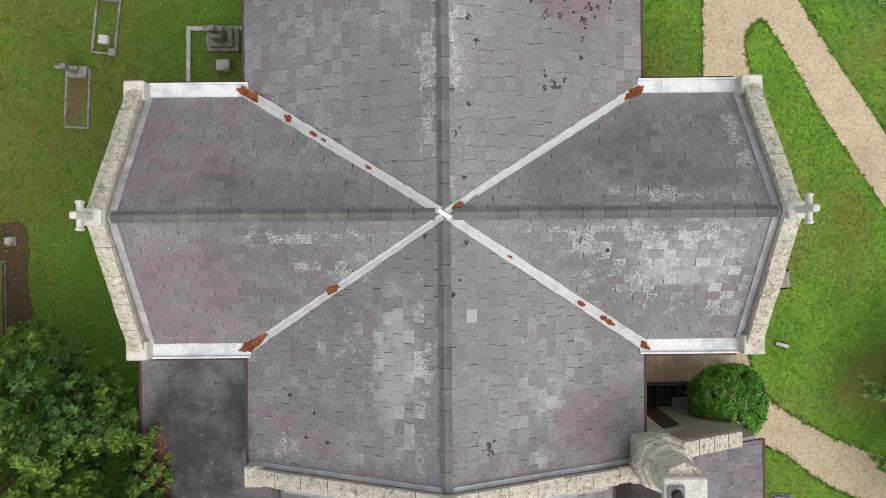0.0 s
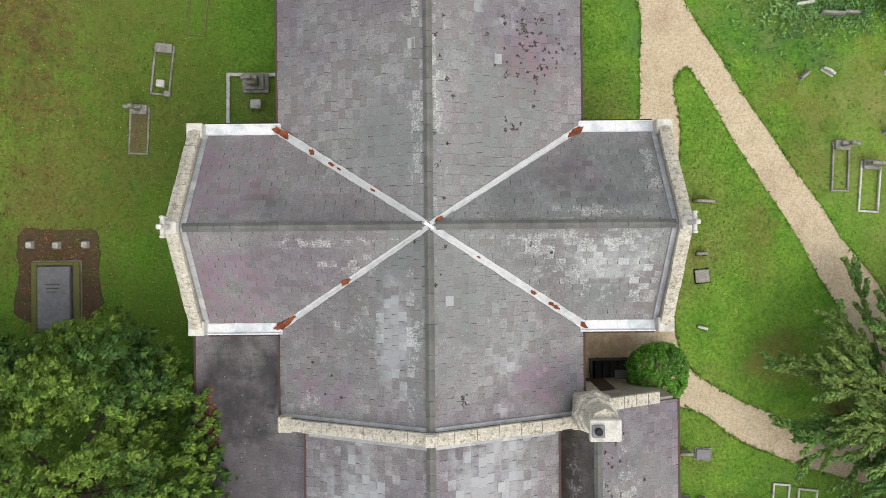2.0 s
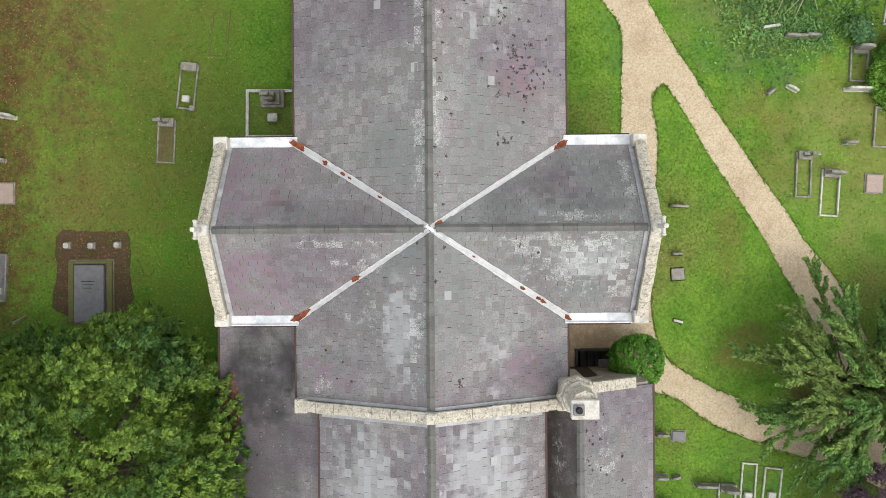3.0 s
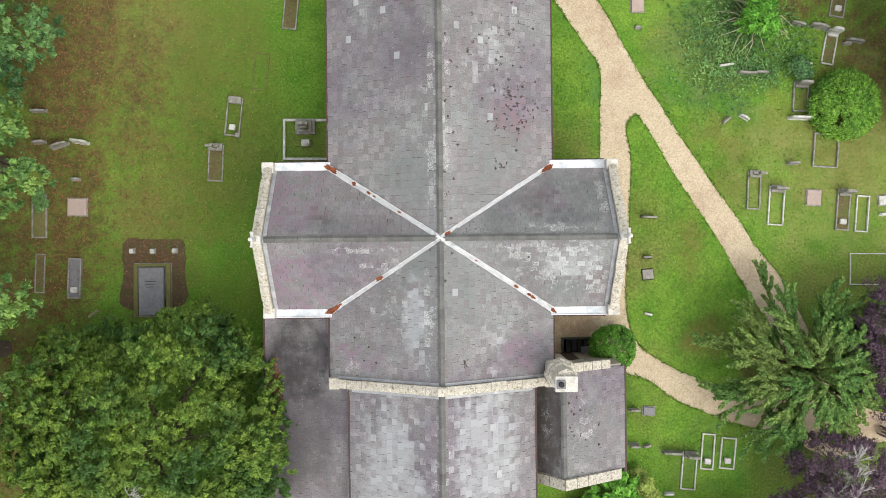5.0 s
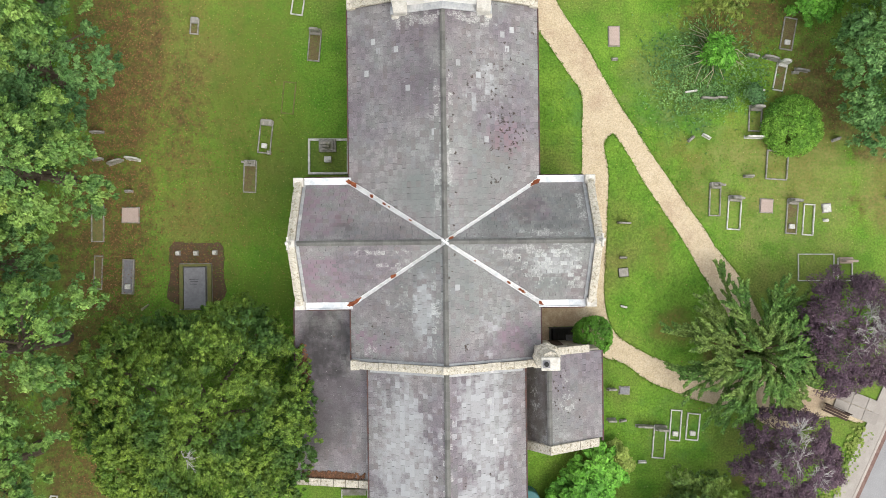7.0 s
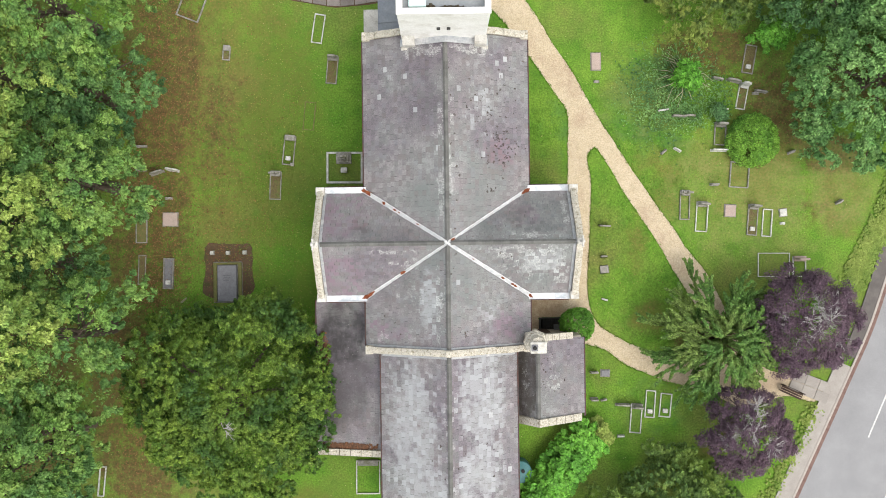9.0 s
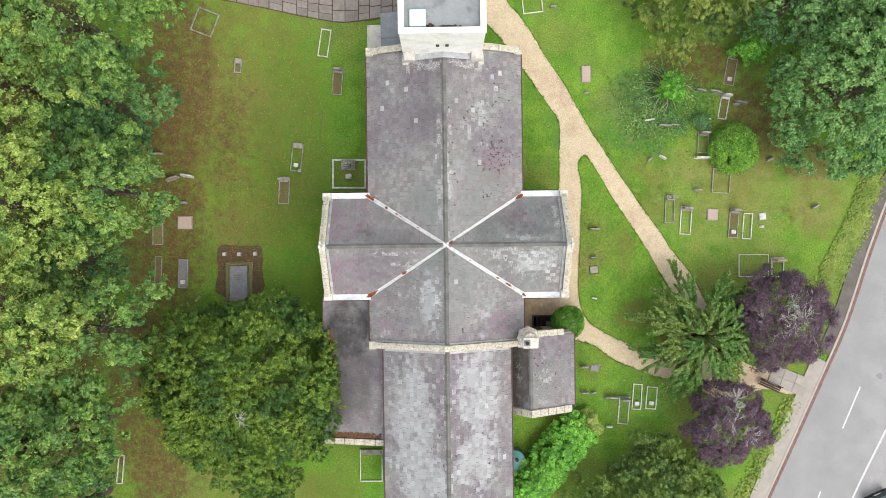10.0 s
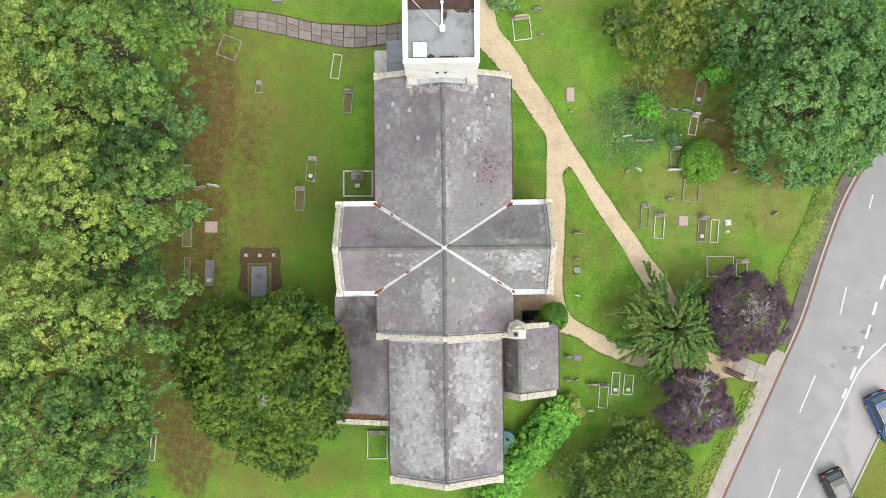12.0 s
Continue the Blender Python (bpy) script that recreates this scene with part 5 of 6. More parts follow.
wood_tree(27.15, 10.1, 5.6, 9.2, LEAF_BLUE, 41, "wide blue-green broadleaf tree beside the road", 0.95, 0.25, 0.22)
wood_tree(30.7, 13.19, 4.4, 8.0, LEAF_BLUE, 42, DEEP_L, 0.9, 0.4, 0.24)
wood_tree(23.33, 16.14, 3.6, 7.4, LEAF_DEEP, 43, DEEP_L)
wood_tree(27.45, 16.92, 4.6, 8.0, LEAF_DEEP, 44, DEEP_L)
crown = boughs(4.7, 4.0, 6.6, 130, 0.8, 520, 0.055, 45, -0.2, 0.9, 0.16, 0.3)
tree("conifer", 17.03, 17.71, 4.7, 4.0, 6.6, LEAF_OLIVE, "spreading olive-green conifer over brown leaf litter", crown, 0.3, 45, aspect=1.9)
crown = boughs(5.0, 3.6, 5.2, 170, 0.75, 520, 0.052, 46, -0.2, 0.7, 0.15, 0.3)
tree("conifer", 13.81, -18.01, 5.0, 3.6, 5.2, LEAF_FIR, "low wide feathery green conifer", crown, 0.3, 46, aspect=2.1)
crown = boughs(3.25, 3.3, 5.7, 120, 0.62, 520, 0.036, 51, -0.2, 0.5, 0.4, 0.1, 0.34)
tree("purple_tree", 22.41, -5.29, 3.5, 3.3, 5.7, LEAF_PURPLE, "purple-leaved plum tree with bare grey twigs", crown, 0.2, 51, aspect=1.6, bare=26)
crown = boughs(2.7, 2.9, 5.5, 84, 0.55, 520, 0.036, 52, -0.2, 0.5, 0.4, 0.1, 0.34)
tree("purple_tree", 18.75, -11.95, 2.7, 2.9, 5.5, LEAF_PURPLE, "smaller purple-leaved plum tree with bare grey twigs", crown, 0.18, 52, aspect=1.6, bare=18)
crown = boughs(1.55, 1.4, 1.9, 320, 0.24, 130, 0.04, 53, -0.5, 0.2, 0.42, 0.05, 0.08)
tree("round_bush", 20.06, 6.5, 1.55, 1.4, 1.9, LEAF_ROUND, "rounded bright green bush among graves", crown, 0.1, 53, category="bush", limbs=0)
crown = boughs(1.02, 1.1, 2.4, 240, 0.15, 150, 0.028, 54, -0.8, 0.1, 0.4, 0.05, 0.04)
tree("clipped_bush", 8.32, -5.36, 0.98, 1.1, 2.4, LEAF_BOX, "clipped ball-shaped green bush beside gravel", crown, 0.1, 54, category="bush", limbs=0)


def irish_yew(x, y, R, H, seed):
    """Stems that fan outwards and droop, each a thick plume of short dark sprays."""
    r = random.Random(seed)
    rs = np.random.RandomState(seed)
    base = thing("irish_yew", "fanning yew with long radiating feathery branches", "tree", pose(x, y, 0))
    bm = tube([(0, 0, -0.2), (0, 0, 0.9)], [0.3, 0.22], None, 8)
    P, N, D, S = [], [], [], []

    def plume(path, start, width, count):
        f = rs.uniform(start, 1.0, count) * (len(path) - 1.001)
        j = f.astype(int)
        knots = np.array([tuple(q) for q in path])
        way = knots[j + 1] - knots[j]
        q = knots[j] + way * (f - j)[:, None]
        way /= np.linalg.norm(way, axis=1, keepdims=True)
        flat = np.cross(way, (0, 0, 1.0))
        # barbs stand out to both sides in steps, narrowing to the tip
        t = f / (len(path) - 1)
        barb = np.sign(rs.uniform(-1, 1, count)) * np.sqrt(rs.uniform(0, 1, count)) * width * (0.55 + 0.45 * np.sin(21 * t + 40 * width)) * (1.15 - 0.75 * t)
        P.append(q + flat * barb[:, None] + way * np.abs(barb)[:, None] * 0.7 + rs.normal(size=(count, 3)) * np.array([0.03, 0.03, 0.05]) + np.array([0, 0, 0.05]))
        D.append(way + flat * np.sign(barb)[:, None] * 0.6)
        N.append(np.array([0, 0, 1.0]) + flat * (barb / width)[:, None] * 0.5 + rs.normal(size=(count, 3)) * 0.4)
        S.append(rs.uniform(0.035, 0.07, count))

    count = 104
    for i in range(count):
        a = 2.39996 * i + r.uniform(-0.3, 0.3)
        reach = R * (0.06 + 0.94 * math.sqrt((i + 1) / count)) * r.uniform(0.72, 1.05) * (1 + 0.1 * math.sin(3 * a + 1))
        if 1.38 < a % 6.283 < 1.78 and reach > 0.4 * R:
            continue
        top = H * (1 - 0.68 * (reach / R) ** 2) * r.uniform(0.85, 1.08)
        d = Vector((math.cos(a), math.sin(a), 0))
        across = Vector((-d.y, d.x, 0))
        bend = across * r.uniform(-0.35, 0.35)
        path = [Vector((0, 0, 0.6)), d * reach * 0.3 + Vector((0, 0, top * 0.75)), d * reach * 0.65 + bend * 0.5 + Vector((0, 0, top)), d * reach * 0.9 + bend + Vector((0, 0, top * 0.93)), d * reach * 1.02 + bend * 1.2 + Vector((0, 0, top * 0.84))]
        tube(path, [0.05, 0.035, 0.025, 0.013, 0.006], bm, 4)
        plume(path, 0.12 if reach < 0.4 * R else 0.36, r.uniform(0.1, 0.17), 420)
        for twig in range(4):
            f0 = r.uniform(1.2, 3.2)
            j = int(f0)
            q0 = path[j].lerp(path[j + 1], f0 - j)
            go = d * r.uniform(0.5, 1.0) + across * r.choice((-1, 1)) * r.uniform(0.25, 0.55)
            plume([q0, q0 + go * 0.5 + Vector((0, 0, 0.06)), q0 + go + Vector((0, 0, -0.12))], 0.05, r.uniform(0.07, 0.12), 120)
    part("trunk", bm, STEM, base)
    new("crown", leaf_mesh("crown", np.concatenate(P), np.concatenate(N), np.concatenate(S), LEAF_YEW, 1.9, np.concatenate(D), seed)).parent = base


irish_yew(17.1, -6.25, 5.1, 5.0, 61)

# sprawling shrub with dry radiating stalks
shrub = thing("cabbage_palm", "sprawling shrub, green heart and pale dry stalks", "shrub", pose(15.62, 10.72, 0))
r = random.Random(5)
bm = bmesh.new()
for i in range(40):
    a, q = r.choice((0.3, 1.2, 2.0, 2.9, 3.6, 4.4, 5.2, 5.8)) + r.gauss(0, 0.2), r.uniform(0.6, 2.1)
    z = r.uniform(0.2, 1.1)
    tube([(0.2 * math.cos(a), 0.2 * math.sin(a), z), (q * 0.6 * math.cos(a + 0.1), q * 0.6 * math.sin(a + 0.1), z + 0.35), (q * math.cos(a + 0.3 * math.sin(7 * a)), q * math.sin(a + 0.3 * math.sin(7 * a)), max(0.1, z - 0.2))], [0.03, 0.026, 0.012], bm, 4)
part("dry_stalks", bm, DRY, shrub, "pale dry stalks")
rs = np.random.RandomState(8)
ang = rs.uniform(0, 6.283, 700)
far = rs.uniform(0.3, 2.4, 700)
new("ground_leaves", leaf_mesh("ground_leaves", np.c_[np.cos(ang) * far, np.sin(ang) * far, rs.uniform(0.05, 0.4, 700)], np.c_[rs.normal(size=(700, 2)) * 0.4, np.ones(700)], rs.uniform(0.03, 0.07, 700), LEAF_DEEP, 2.0, np.c_[np.cos(ang), np.sin(ang), np.zeros(700)], 8)).parent = shrub
c, p, nrm, sizes, point = boughs(0.75, 0.8, 2.2, 26, 0.34, 100, 0.075, 5, -0.1, 1.0, 0.3, 0.2, 0.5)
new("green_heart", leaf_mesh("green_heart", p, nrm, sizes, LEAF_BRIGHT, 2.0, point, 5)).parent = shrub


def hedge(name, line, half, height, material, label, density, leaf_size, seed, sag=0.25):
    """Leaves heaped in lobes along a line."""
    rs = np.random.RandomState(seed)
    pts = np.array(smooth_line(line, 8))
    seg = rs.randint(0, len(pts) - 1, density)
    base = pts[seg] + (pts[seg + 1] - pts[seg]) * rs.uniform(size=(density, 1))
    off = rs.normal(size=(density, 2)) * half * 0.5
    off *= np.minimum(1, half / (np.hypot(*off.T) + 1e-6))[:, None]
    hz = height * (1 - 0.55 * (np.hypot(*off.T) / half) ** 2) * rs.uniform(0.75, 1.05, density)
    c = np.c_[base + off, hz]
    per = 46
    d = rs.normal(size=(density, per, 3))
    d[..., 2] = np.abs(d[..., 2])
    d /= np.linalg.norm(d, axis=2, keepdims=True)
    p = c[:, None] + d * sag * rs.uniform(0.5, 1.1, (density, per, 1))
    nrm = d * 0.6 + np.array([0, 0, 0.8]) + rs.normal(size=(density, per, 3)) * 0.35
    p = p.reshape(-1, 3)
    base_ob = thing(name, label, "hedge")
    bm = bmesh.new()
    for i in range(0, len(pts) - 1, 4):
        tube([(*pts[i], -0.1), (*pts[i], height * 0.7)], [0.06, 0.03], bm, 5)
    part("stems", bm, BARK, base_ob)
    new("foliage", leaf_mesh("foliage", p, nrm.reshape(-1, 3), leaf_size * rs.uniform(0.6, 1.4, len(p)), material, 1.4, None, seed)).parent = base_ob


hedge("laurel_hedge", [(3.19, -19.76), (4.51, -17.82), (6.04, -16.11), (7.57, -14.4), (8.89, -12.9)], 1.5, 2.3, LEAF_BRIGHT, "glossy bright green laurel hedge beside the chancel", 560, 0.1, 71)
hedge("shrub_clump", [(9.7, -12.12), (10.04, -13)], 0.6, 1.4, LEAF_VERGE, "small pale green shrub at the hedge end", 60, 0.07, 72)
hedge("verge_hedge", [(30.1, 4.4), (28.85, 1.1), (27.75, -1.0), (26.75, -2.9)], 0.95, 0.12, LEAF_VERGE, "low rough yellow-green hedge along the footway", 1500, 0.03, 73, 0.09)
hedge("verge_hedge", [(24.06, -11.31), (22.71, -13.94), (21.22, -16.57), (19.78, -19.64), (18.87, -21.61)], 0.65, 0.1, LEAF_VERGE, "low rough yellow-green hedge along the footway", 620, 0.03, 74, 0.08)
hedge("shrub_clump", [(20.72, 13.15), (21.94, 13.57)], 1.0, 2.0, LEAF_BRIGHT, "green shrub under the large tree", 90, 0.08, 75)
hedge("shrub_clump", [(17.81, 8.55), (18.07, 8.11)], 0.4, 0.9, LEAF_DEEP, "small dark green shrub on a grave", 30, 0.06, 76)
hedge("shrub_clump", [(4.29, 18.92), (5.38, 19.08)], 0.7, 1.6, LEAF_DEEP, "dark green shrub beside the tower", 70, 0.07, 78)
hedge("shrub_clump", [(-20.03, 2.82), (-19.86, 1.94)], 0.4, 0.4, LEAF_DEEP, "small dark plants beside an old grave", 20, 0.05, 77)

# ---- graves ----
GROUP = "graves of the churchyard"


def slab_profile(w, h, kind):
    if kind == "round":
        return [(-w / 2, 0), (w / 2, 0), (w / 2, h * 0.75)] + [(w / 2 * math.cos(a), h * 0.75 + h * 0.25 * math.sin(a)) for a in [math.pi * k / 8 for k in range(1, 8)]] + [(-w / 2, h * 0.75)]
    if kind == "peak":
        return [(-w / 2, 0), (w / 2, 0), (w / 2, h * 0.8), (0, h), (-w / 2, h * 0.8)]
    return [(-w / 2, 0), (w / 2, 0), (w / 2, h * 0.93), (w / 2 - 0.06, h), (-w / 2 + 0.06, h), (-w / 2, h * 0.93)]


def stone_slab(parent, w, h, d, y, z, kind, material, lean=0.0, name="headstone"):
    bm = prism([(px, y - d / 2, pz + z) for px, pz in slab_profile(w, h, kind)], (0, d, 0))
    bmesh.ops.bevel(bm, geom=bm.edges[:], offset=0.015, segments=1, affect="EDGES")
    bmesh.ops.rotate(bm, cent=(0, y, z), matrix=Matrix.Rotation(radians(lean), 3, "X"), verts=bm.verts)
    return part(name, bm, material, parent)


def kerb_grave(corners, label, kerb=GRAVE, head="", fill=None, kw=0.075, kh=0.12, vase=False, foot=False, hm=None):
    """A grave with four kerb stones from its corners (head left, head right, foot right, foot left)."""
    q = [np.array(c) for c in corners]
    mid = sum(q) / 4
    up = (q[0] + q[1] - q[2] - q[3]) / 2
    l = float(np.hypot(*up))
    w = float((np.hypot(*(q[1] - q[0])) + np.hypot(*(q[2] - q[3]))) / 2)
    ang = math.degrees(math.atan2(up[1], up[0])) - 90
    g = thing("grave", label, "grave", pose(float(mid[0]), float(mid[1]), 0, 0, 0, ang), GROUP)
    for x0, x1, y0, y1 in ((-w / 2, -w / 2 + kw, -l / 2 + kw, l / 2 - kw), (w / 2 - kw, w / 2, -l / 2 + kw, l / 2 - kw), (-w / 2, w / 2, -l / 2, -l / 2 + kw), (-w / 2, w / 2, l / 2 - kw, l / 2)):
        t = random.uniform(-0.03, 0.02)
        part("kerb_stone", box(x0, x1, y0, y1, -0.1, kh + t, 0.015), kerb, g)
    if fill is not None:
        part("grave_bed", box(-w / 2 + kw, w / 2 - kw, -l / 2 + kw, l / 2 - kw, -0.05, 0.07), fill, g)
    hm = hm or kerb
    if head:
        part("plinth", box(-w * 0.42, w * 0.42, l / 2 - 0.32, l / 2 + 0.04, -0.05, 0.26, 0.02), hm, g)
        if head == "cross":
            bm = box(-0.09, 0.09, l / 2 - 0.22, l / 2 - 0.08, 0.26, 1.25, 0.02)
            box(-0.34, 0.34, l / 2 - 0.21, l / 2 - 0.09, 0.82, 1.0, 0.02, bm)
            part("cross", bm, hm, g)
        elif head != "block":
            stone_slab(g, w * 0.8, 0.8, 0.13, l / 2 - 0.14, 0.26, head, hm, random.uniform(-3, 3))
    if vase:
        part("vase_block", box(-0.16, 0.16, -l / 2 + 0.3, -l / 2 + 0.58, 0.0, 0.24, 0.03), WHITE_GRAVE, g)
    if foot:
        part("foot_block", box(w / 2 - 0.2, w / 2 + 0.04, -l / 2 - 0.04, -l / 2 + 0.18, 0, 0.26, 0.03), kerb, g)
    return g


kerb_grave([(-8.47, 15.27), (-7.81, 15.21), (-8.05, 13.27), (-8.84, 13.37)], "grave with white kerb stones and grass inside", WHITE_GRAVE)
kerb_grave([(-7.7, 12.43), (-6.95, 12.51), (-7.15, 10.61), (-7.86, 10.66)], "grave with grey kerb, headstone and earth inside", GRAVE, "round", BED)
kerb_grave([(-9.24, 9.53), (-8.49, 9.43), (-8.69, 7.53), (-9.44, 7.67)], "sunken grave outlined by low mossy kerb", MOSS, "", None, kh=0.06)
kerb_grave([(-10.59, 7.29), (-9.84, 7.19), (-10.04, 5.25), (-10.83, 5.39)], "grave with grey kerb stones and a foot block", GRAVE, "block", None, foot=True, vase=True)
kerb_grave([(-11.63, 4.91), (-10.79, 4.9), (-10.94, 3.05), (-11.65, 3.05)], "grave with stone cross and brown earth bed", GRAVE, "cross", BED, kh=0.08)
kerb_grave([(-17.57, 15.41), (-17.21, 16.87), (-15.71, 16.5), (-16.12, 14.6)], "wide grave with thin grey kerb in leaf litter", GRAVE, "", None, kw=0.09)
kerb_grave([(-14.59, 13.21), (-14.06, 13.21), (-14.16, 12.28), (-14.65, 12.28)], "small grave with grey kerb and stone block", GRAVE, "block", BED)
kerb_grave([(-20.5, 2.49), (-19.7, 2.48), (-19.77, 0.31), (-20.48, 0.28)], "old mossy grave with low kerb", GRAVE, "block", MOSS)
kerb_grave([(-18.68, -0.71), (-17.97, -0.72), (-18.08, -2.75), (-18.74, -2.75)], "low grey grave with mottled ledger stone", GRAVE, "", GRANITE, kh=0.2, vase=True)
kerb_grave([(-20.35, -0.48), (-19.82, -0.48), (-19.93, -2.47), (-20.42, -2.46)], "sunken grave with mossy kerb in leaf litter", GRAVE, "", BED, kh=0.08)
kerb_grave([(-23.07, -14.37), (-22.63, -14.37), (-22.82, -16.36), (-23.27, -16.36)], "grave with pale kerb at the wood's edge", WHITE_GRAVE)
kerb_grave([(15.4, 3.33), (16.11, 3.24), (16, 1.34), (15.34, 1.39)], "grave with grey kerb and plinth", GRAVE, "cross", None)
kerb_grave([(16.5, 2.61), (17.29, 2.43), (17.14, 0.53), (16.35, 0.58)], "grave with pale kerb and red-marked headstone", WHITE_GRAVE, "peak", None, hm=GRAVE)
kerb_grave([(19.9, 2.31), (20.61, 2.3), (20.41, 0.27), (19.75, 0.28)], "grave with grey kerb, headstone and vase", GRAVE, "flat", BED, vase=True)
kerb_grave([(20.87, 2.04), (21.53, 1.98), (21.38, 0.17), (20.72, 0.18)], "grave with white kerb stones", WHITE_GRAVE, "")
kerb_grave([(18.79, 5.33), (20.02, 4.96), (19.91, 3.42), (18.63, 3.43)], "double grave outlined by thin grey kerb", GRAVE, "", None, kw=0.08)
kerb_grave([(17.75, 7.82), (18.55, 7.68), (18.44, 6.17), (17.69, 6.31)], "grave with grey kerb and headstone", GRAVE, "round", None)
kerb_grave([(19.42, 10.36), (20.08, 10.22), (19.7, 8.5), (19.13, 8.69)], "grave with pale kerb and headstone", WHITE_GRAVE, "round", BED, hm=WHITE_GRAVE)
kerb_grave([(19.88, 12.79), (20.64, 12.87), (20.26, 10.8), (19.56, 11.11)], "grave with grey kerb and earth bed under the tree", GRAVE, "", BED, vase=True)
kerb_grave([(5.44, 18.03), (6.86, 18.1), (7.06, 16.25), (5.64, 16.13)], "wide grave with pale kerb and pink headstone", WHITE_GRAVE, "round", None, hm=PINK)
kerb_grave([(13.01, -9.77), (13.67, -9.91), (13.52, -11.63), (12.85, -11.67)], "grave with white kerb and stone vase", WHITE_GRAVE, "", None, vase=True)
kerb_grave([(13.98, -10), (14.73, -10.1), (14.58, -11.68), (13.78, -11.59)], "grave with white kerb and square stone vase", WHITE_GRAVE, "", None, vase=True)
kerb_grave([(12.02, -10.68), (12.77, -10.78), (12.62, -12.68), (11.83, -12.63)], "grave with white kerb and grey headstone", WHITE_GRAVE, "round", None, hm=GRAVE)
kerb_grave([(-6.18, -14.2), (-4.59, -14.22), (-4.61, -16.47), (-6.2, -16.41)], "grave with white kerb beside the chancel wall", WHITE_GRAVE, "block", None, hm=GRAVE)
kerb_grave([(20.49, -0.83), (22.61, -0.94), (22.59, -2.49), (20.47, -2.47)], "wide grave with thin pale kerb near purple tree", WHITE_GRAVE, "", None, kw=0.055, kh=0.09)
kerb_grave([(22.78, -1.26), (23.66, -1.04), (23.65, -2.5), (22.76, -2.49)], "grave with pale kerb and pink headstone near purple tree", WHITE_GRAVE, "flat", None, hm=PINK)

# railed enclosure with stepped monument beside the nave
encl = kerb_grave([(-7.86, 6.15), (-5.47, 6.13), (-5.5, 4.05), (-7.88, 4.07)], "square grave plot with white kerb and stepped monument", WHITE_GRAVE, "", None, kw=0.13)
mon = thing("monument", "stepped grey stone monument in a kerbed plot", "monument", pose(-6.72, 5.7, 0), GROUP)
part("lower_step", box(-0.5, 0.5, -0.35, 0.4, 0, 0.25, 0.03), GRAVE, mon)
part("upper_step", box(-0.36, 0.36, -0.26, 0.32, 0.25, 0.5, 0.03), GRAVE, mon)
part("shaft", box(-0.2, 0.2, -0.16, 0.2, 0.5, 1.2, 0.04), GRAVE, mon)
bm = box(-0.1, 0.1, -0.06, 0.1, 1.2, 1.7, 0.02)
box(-0.3, 0.3, -0.05, 0.09, 1.35, 1.52, 0.02, bm)
part("cross", bm, GRAVE, mon)
part("vase_block", box(-0.2, 0.22, -0.95, -0.6, 0, 0.3, 0.03), WHITE_GRAVE, mon, "pale square block")

# chest tomb on a bed of bare earth
bed = [(-15.85, 0.1), (-14.4, 0.18), (-12.95, 0.05), (-12.85, -1.4), (-13.0, -3.2), (-15.9, -3.2), (-15.95, -1.5)]
structure("tomb_bed", sheet(smooth_line(bed, 5, True), 0.03, 0.06, 0.06, 9), EARTH, "bare brown earth and dead leaves round a tomb", "earth")
tomb = thing("chest_tomb", "dark ledger tomb with mossy surround on bare earth", "tomb", pose(-14.45, -2.35, 0), GROUP)
part("plinth", box(-0.95, 0.95, -1.35, 1.35, -0.1, 0.12, 0.02), GRAVE, tomb)
part("ledger", box(-0.63, 0.63, -1.25, 1.12, 0.12, 0.42, 0.03), GRANITE, tomb, "dark polished ledger stone")
for x0, x1, y0, y1 in ((-0.93, -0.7, -1.3, 1.3), (0.7, 0.93, -1.3, 1.3), (-0.7, 0.7, 1.16, 1.3)):
    part("surround", box(x0, x1, y0, y1, 0.12, 0.26, 0.02), MOSS, tomb)
for i in range(3):
    part("inscription_bar", box(-0.3 + 0.03 * i, 0.25 - 0.05 * i, 0.42 - 0.14 * i, 0.445 - 0.14 * i, 0.42, 0.424), BLACK, tomb)
for x in (-1.05, -0.02, 1.08):
    marker = thing("marker_block", "small white stone block on bare earth", "stone", pose(-14.42 + x, -0.42 + 0.02 * abs(x), 0), GROUP)
    part("block", box(-0.11, 0.11, -0.11, 0.11, 0, 0.3, 0.03), WHITE_GRAVE, marker)
    part("base", box(-0.15, 0.15, -0.15, 0.15, 0, 0.08, 0.02), GRAVE, marker)


def headstone(x, y, w, h, kind, material, turn, label, d=0.105, lean=0.0):
    g = thing("headstone", label, "headstone", pose(x, y, 0, 0, 0, turn), GROUP)
    stone_slab(g, w, h * 0.75, d, 0, -0.05, kind, material, lean, "stone")
    part("base", box(-w * 0.54, w * 0.54, -0.09, 0.09, -0.05, 0.05, 0.015), material, g)


